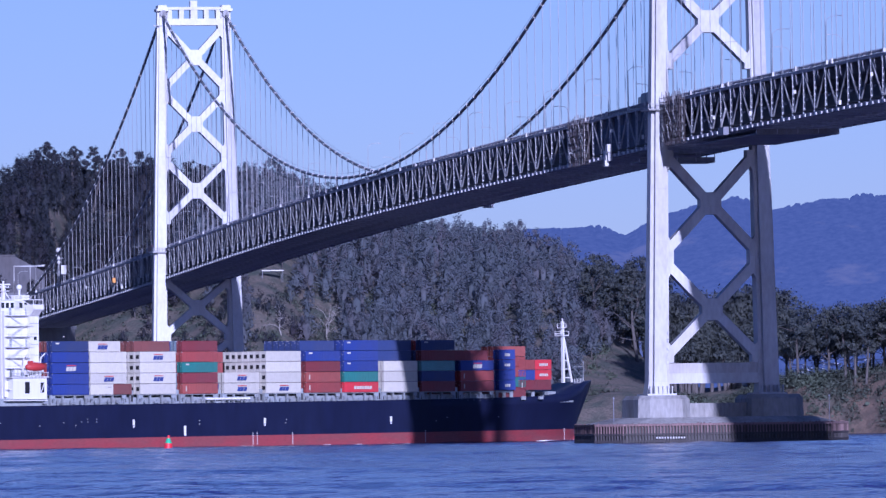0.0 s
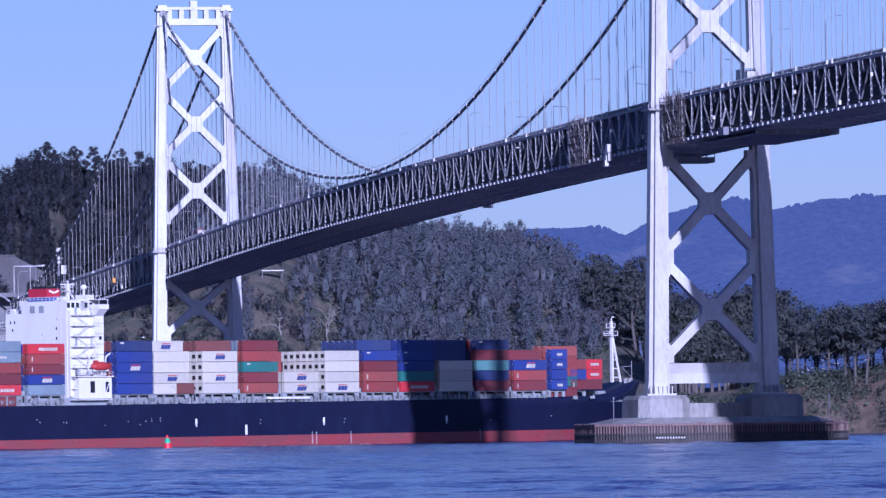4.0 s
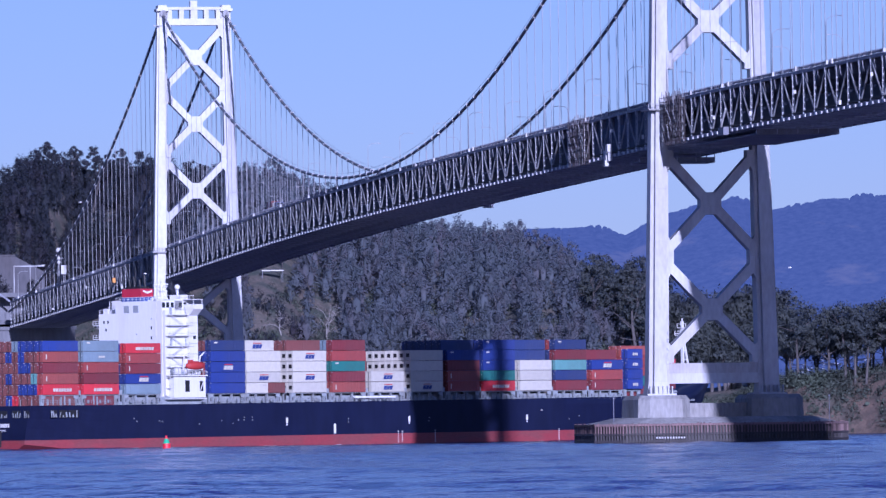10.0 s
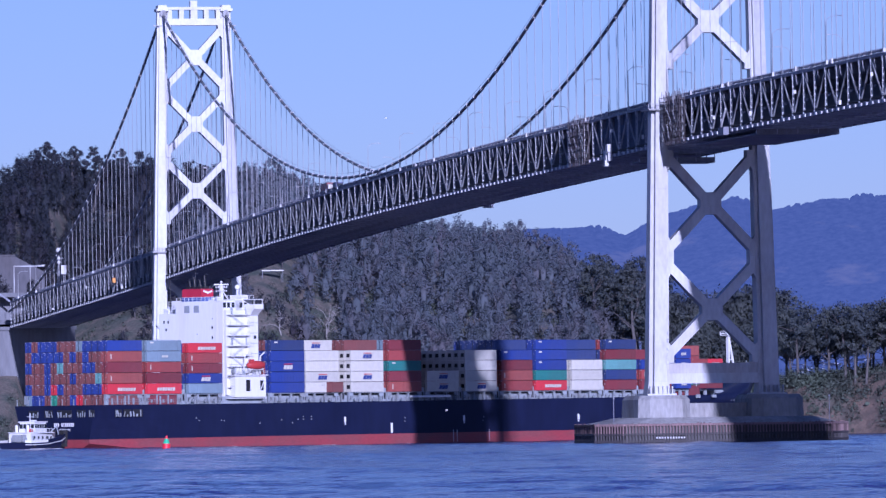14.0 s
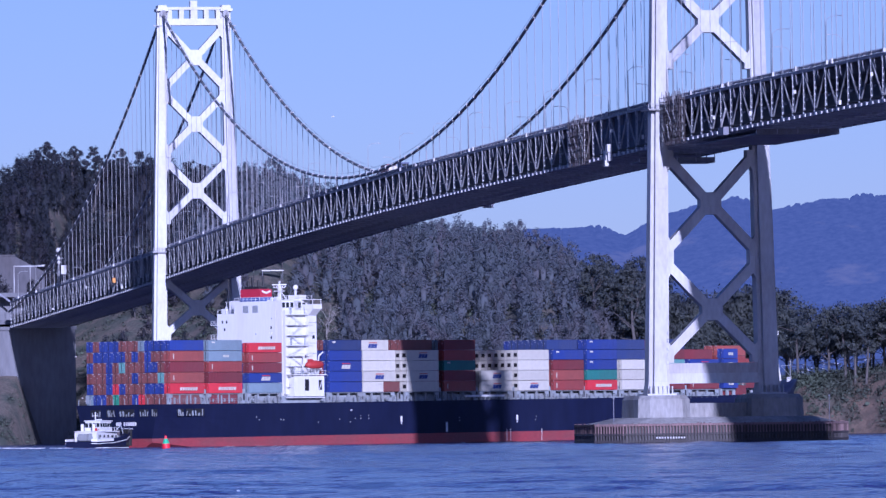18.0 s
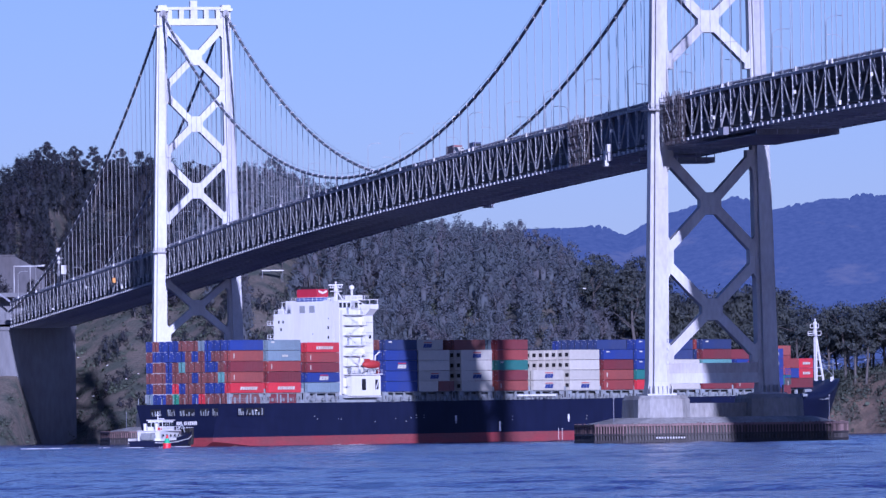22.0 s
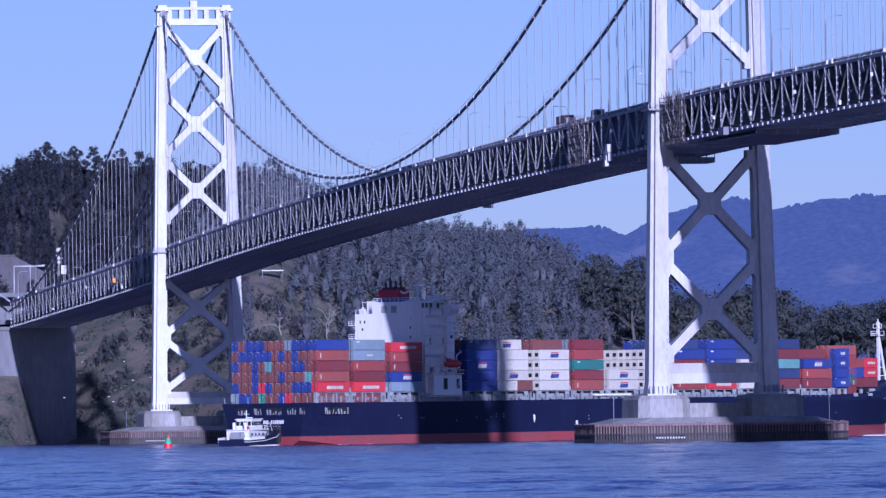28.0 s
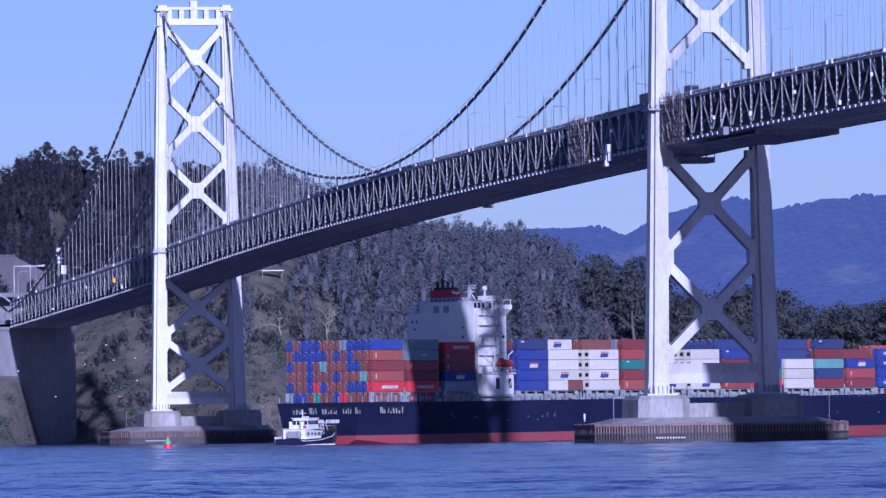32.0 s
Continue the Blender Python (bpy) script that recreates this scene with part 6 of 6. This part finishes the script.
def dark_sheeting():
    """Solid dark blue sheets that back the truss between scaffold and tower."""
    t = thing("dark_sheets", "dark blue sheets behind the truss by the tower", "sheeting")
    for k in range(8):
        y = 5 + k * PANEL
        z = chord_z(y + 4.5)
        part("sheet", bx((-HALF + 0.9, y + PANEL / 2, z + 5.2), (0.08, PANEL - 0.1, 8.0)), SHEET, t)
    c = thing("tarpaulin", "pale torn tarpaulin hanging under the deck edge", "tarpaulin")
    for k, (dy, dz, w, h) in enumerate(((0, 0.6, 1.2, 3.2), (1.6, 0.2, 1.0, 2.4), (-0.9, 1.8, 0.9, 1.8), (0.6, -1.6, 0.5, 1.4))):
        part("fold", bx((-HALF - 0.9 - 0.15 * k, 53 + dy, 65.8 + dz), (0.9, w * 2.6, h), Matrix.Rotation(0.10 - 0.06 * k, 3, "X"), 0.2), TARP, c)


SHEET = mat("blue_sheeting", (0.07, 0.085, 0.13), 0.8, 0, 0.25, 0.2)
dark_sheeting()


def traveller(y, x0, x1, length, z, label):
    """Slung work platform under the floor."""
    t = thing("work_platform", label, "work platform", "slung platforms")
    zb = chord_z(y)
    part("platform_deck", bx(((x0 + x1) / 2, y, zb + z), (x1 - x0, length, 0.4)), STEEL_SHADED, t)
    for k in range(5):
        part("hanger", bx((x0 + (x1 - x0) * k / 4, y - length / 2, zb + z / 2), (0.15, 0.15, -z)), STEEL_DK, t)
        part("hanger", bx((x0 + (x1 - x0) * k / 4, y + length / 2, zb + z / 2), (0.15, 0.15, -z)), STEEL_DK, t)
    part("toe_board", bx(((x0 + x1) / 2, y - length / 2, zb + z + 0.6), (x1 - x0, 0.12, 0.9)), STEEL_SHADED, t)


traveller(36, -8.5, 9.0, 8, -2.4, "dark slung work platform under the bridge floor by the tower")
traveller(-52, -8.5, 9.5, 56, -1.4, "long dark work platform under the bridge floor")
traveller(300, 10.3, 12.6, 3, -0.7, "small inspection platform under the bridge floor")


AMBER = mat("amber_paint", (0.55, 0.24, 0.03), 0.6, 0, 0.08, 1.0)


def cabin():
    t = thing("inspection_cage", "small rusty inspection cage on the truss foot", "work cage")
    z = chord_z(-62)
    part("cage", bx((-HALF - 1.2, -61.5, z - 0.1), (1.2, 5.0, 1.7), None, 0.1), STEEL_SHADED, t)
    bm = bmesh.new()
    beam(bm, (-HALF - 1.4, -60, z + 0.8), (-HALF - 1.4, -64.5, z + 4.6), 0.3, 0.5)
    part("chute", bm, TARP, t)
    rng = random.Random(6)
    for k in range(11):
        y = -190 + k * 34 + rng.uniform(-8, 8) if k < 8 else 790 + (k - 8) * 80
        s = thing("work_sign", "small white board fixed to the bridge truss", "sign", "truss signs")
        part("board", bx((-HALF - 0.6, y, chord_z(y) + rng.uniform(1.2, 6.5)), (0.55, 0.12, rng.uniform(0.5, 1.1))), TARP, s)
    for y in (-150, -120, -60, -25, 20, 60, 150, 215, 290, 360, 420):
        s = thing("rail_beacon", "small white lamp housing on the bridge parapet", "lamp", "parapet lamps")
        part("housing", bx((-9.75, y, chord_z(y) + DEPTH + 0.9), (0.45, 0.65, 1.1), None, 0.12), TARP, s)
    s = thing("amber_sign", "small amber work sign fixed to the truss", "sign")
    part("board", bx((-HALF - 0.6, 807.7, 54.3), (1.0, 0.15, 1.6)), AMBER, s)
    s = thing("ladder_tower", "narrow pale access ladder on the truss by the tower", "ladder")
    for y in (748.0, 750.6):
        part("rail", bx((-HALF - 0.7, y, 58.2), (0.2, 0.2, 9.0)), PLATE, s)
    for k in range(9):
        part("rung", bx((-HALF - 0.7, 749.3, 54.2 + k), (0.12, 2.6, 0.12)), PLATE, s)
    s = thing("traffic_sign", "white roadside sign board on a post", "sign")
    zt = chord_z(925) + DEPTH
    part("board", bx((-HALF - 0.2, 925, zt + 5.0), (1.8, 0.12, 3.0)), TARP, s)
    part("post", bx((-HALF - 0.2, 925.1, zt + 2.4), (0.2, 0.2, 4.6)), STEEL, s)
    s = thing("signal_beacon", "white round beacons on a pole by the bridge", "beacon")
    zt = chord_z(938) + DEPTH
    for dz, r in ((12.4, 0.95), (9.6, 0.6), (8.2, 0.6)):
        bm = bmesh.new()
        bmesh.ops.create_uvsphere(bm, u_segments=12, v_segments=8, radius=r, matrix=Matrix.Translation((-HALF, 938, zt + dz)))
        part("globe", bm, TARP, s)
    part("pole", bx((-HALF, 938, zt + 6.4), (0.25, 0.25, 12.6)), STEEL, s)


cabin()


# ---- traffic on the upper deck ----
def vehicle(name, label, l, w, h, material, cabin_h=0.0):
    t = thing(name, label, "truck" if h > 2.2 else "car", "bridge traffic")
    body = part("body", bx((0, 0, 0.55 + h / 2), (w, l, h), None, 0.15), material, t)
    part("windscreen", bx((0, -l / 2 + 0.02, 0.5 + h * 0.72), (w * 0.85, 0.1, h * 0.3)), GLASSY, body)
    if cabin_h:
        part("cab", bx((0, -l / 2 - 1.2, 0.5 + cabin_h / 2), (w * 0.95, 2.0, cabin_h), None, 0.2), BOXMAT["white"], t)
    for y in (-l * 0.32, l * 0.32):
        for x in (-w / 2 + 0.1, w / 2 - 0.1):
            bm = bmesh.new()
            tube(bm, (x - 0.12, y, 0.48), (x + 0.12, y, 0.48), 0.48, 12)
            part("wheel", bm, RUBBER, t)
    return t


CARS = [
    (vehicle("truck", "dark red box truck driving on the upper deck", 9.0, 2.5, 3.0, BOXMAT["maroon"], 2.4), 20.0, 300.0, -22.5, -6.5),
    (vehicle("van", "white delivery van driving on the upper deck", 5.6, 2.1, 2.5, BOXMAT["white"]), 6.0, -110.0, -24.0, -6.5),
    (vehicle("truck", "grey box truck driving on the upper deck", 8.0, 2.5, 3.1, BOXMAT["grey"], 2.4), 9.0, -178.0, -23.0, -6.5),
    (vehicle("van", "dark blue van driving on the upper deck", 5.4, 2.1, 2.4, BOXMAT["navy"]), 29.0, 60.0, -24.0, -6.5),
]

# ---- gulls ----
GULL = mat("gull_feathers", (0.78, 0.78, 0.77), 0.8, 0, 0.08, 2.0)
GULLS = []


def gull(label="white gull in flight over the water"):
    t = thing("gull", label, "gull", "gulls")
    bm = bmesh.new()
    bmesh.ops.create_uvsphere(bm, u_segments=10, v_segments=6, radius=1.0)
    for v in bm.verts:
        v.co = Vector((v.co.x * 0.34, v.co.y * 0.13, v.co.z * 0.12))
    part("body", bm, GULL, t)
    for s in (-1, 1):
        bm = bmesh.new()
        vs = [bm.verts.new(p) for p in ((0.16, s * 0.08, 0.03), (-0.10, s * 0.08, 0.03), (-0.02, s * 0.42, 0.16), (-0.16, s * 0.80, 0.10), (0.10, s * 0.45, 0.17))]
        bm.faces.new((vs[0], vs[1], vs[2], vs[4]))
        bm.faces.new((vs[4], vs[2], vs[3]))
        bmesh.ops.solidify(bm, geom=bm.faces[:], thickness=0.03)
        part("wing", bm, GULL, t)
    bm = bmesh.new()
    tube(bm, (0.32, 0, 0.02), (0.44, 0, 0.0), 0.03, 6, 0.01)
    part("bill", bm, ORANGE, t)
    GULLS.append(t)
    return t


def on_sight(x, y, d):
    """A place d metres out, by the side and height (both in milliradians) from the line of sight."""
    m = VIEW
    return m.translation + (m.to_3x3() @ Vector((x / 1000, y / 1000, -1))) * d


# time, side, height at two moments, and distance
FLIGHTS = [((6.0, -11.5, -8.5), (9.5, 40.0, -3.0), 1400), ((6.0, 1.9, -6.9), (9.0, -30.0, -4.0), 1500), ((20.0, -2.1, -8.2), (23.0, 30.0, -4.0), 1450),
           ((28.0, -45.0, -21.0), (32.0, -58.0, -17.0), 1800), ((29.0, -60.0, -17.0), (32.0, -45.0, -15.5), 1850), ((20.0, -7.0, 16.2), (24.0, 10.0, 20.0), 1600),
           ((13.0, -6.0, 17.0), (18.0, -15.0, 18.5), 1700)]
rng = random.Random(44)
for k in range(9):                         # gulls that wheel before the end pier
    a, b = rng.uniform(-52, -32), rng.uniform(-20.5, -12.5)
    FLIGHTS.append(((14.0, a, b), (32.0, a + rng.uniform(-7, 7), min(-12.0, max(-20.5, b + rng.uniform(-3, 3)))), 2200 + 40 * k))
for f in FLIGHTS:
    gull()
FLOATER = gull("white gull floating on the water")
FLOATER.scale = (0.5, 0.5, 0.5)


def motions():
    """All that moves: ship, tug, buoy, traffic and birds."""
    walk(SHIP, [(t, pose(x, y, 0, 0, 0, h)) for t, x, y, h in SHIP_WAY])
    rows = []
    for t, x, y, h in SHIP_WAY:
        side_ = float(np.interp(t, [a for a, b in TUG_SIDE], [b for a, b in TUG_SIDE]))
        rows.append((t, pose(x, y, 0, 0, 0, h) @ pose(-28.3, -side_ - 2.4, 0.05 * math.sin(t), 0, 0.6 * math.sin(t * 1.3), 15)))
    walk(TUG, rows)
    walk(BUOY, [(t, pose(-105.2 + 0.25 * math.cos(t * 0.2), 110.1, 0.08 * math.sin(t * 1.7), 2.0 * math.sin(t * 1.1), 2.5 * math.sin(t * 0.9 + 1), 0)) for t in range(0, 33)])
    for ob, t0, y0, v, x in CARS:
        rows = []
        for t in range(0, 33, 2):
            y = min(1050.0, max(-338.0, y0 + v * (t - t0)))
            rows.append((float(t), pose(x, y, chord_z(y) + DEPTH + 0.28, math.degrees(math.atan2(chord_z(y + 5) - chord_z(y - 5), 10)), 0, 0)))
        walk(ob, rows)
    for ob, ((t0, xa, ya), (t1, xb, yb), d) in zip(GULLS, FLIGHTS):
        rows = []
        for t in np.arange(0, 32.5, 2.0):
            k = (t - t0) / (t1 - t0)
            p = on_sight(xa + (xb - xa) * k, max(-22.0, ya + (yb - ya) * k + 0.6 * math.sin(t)), d)
            rows.append((float(t), Matrix.Translation(p) @ pose(0, 0, 0, 12 * math.sin(t * 2), 0, -15 if xb > xa else 165)))
        walk(ob, rows)
    walk(FLOATER, [(t, Matrix.Translation(ashore((735 - 28.3 * (t - 6) - 784) / 12964 * 500, 500 - max(0.0, t - 20) * 12, 0.05 + 0.03 * math.sin(t * 2))) @ pose(0, 0, 0, 0, 0, 160)) for t in (0.0, 8.0, 16.0, 20.0, 24.0, 28.0, 32.0)])


motions()
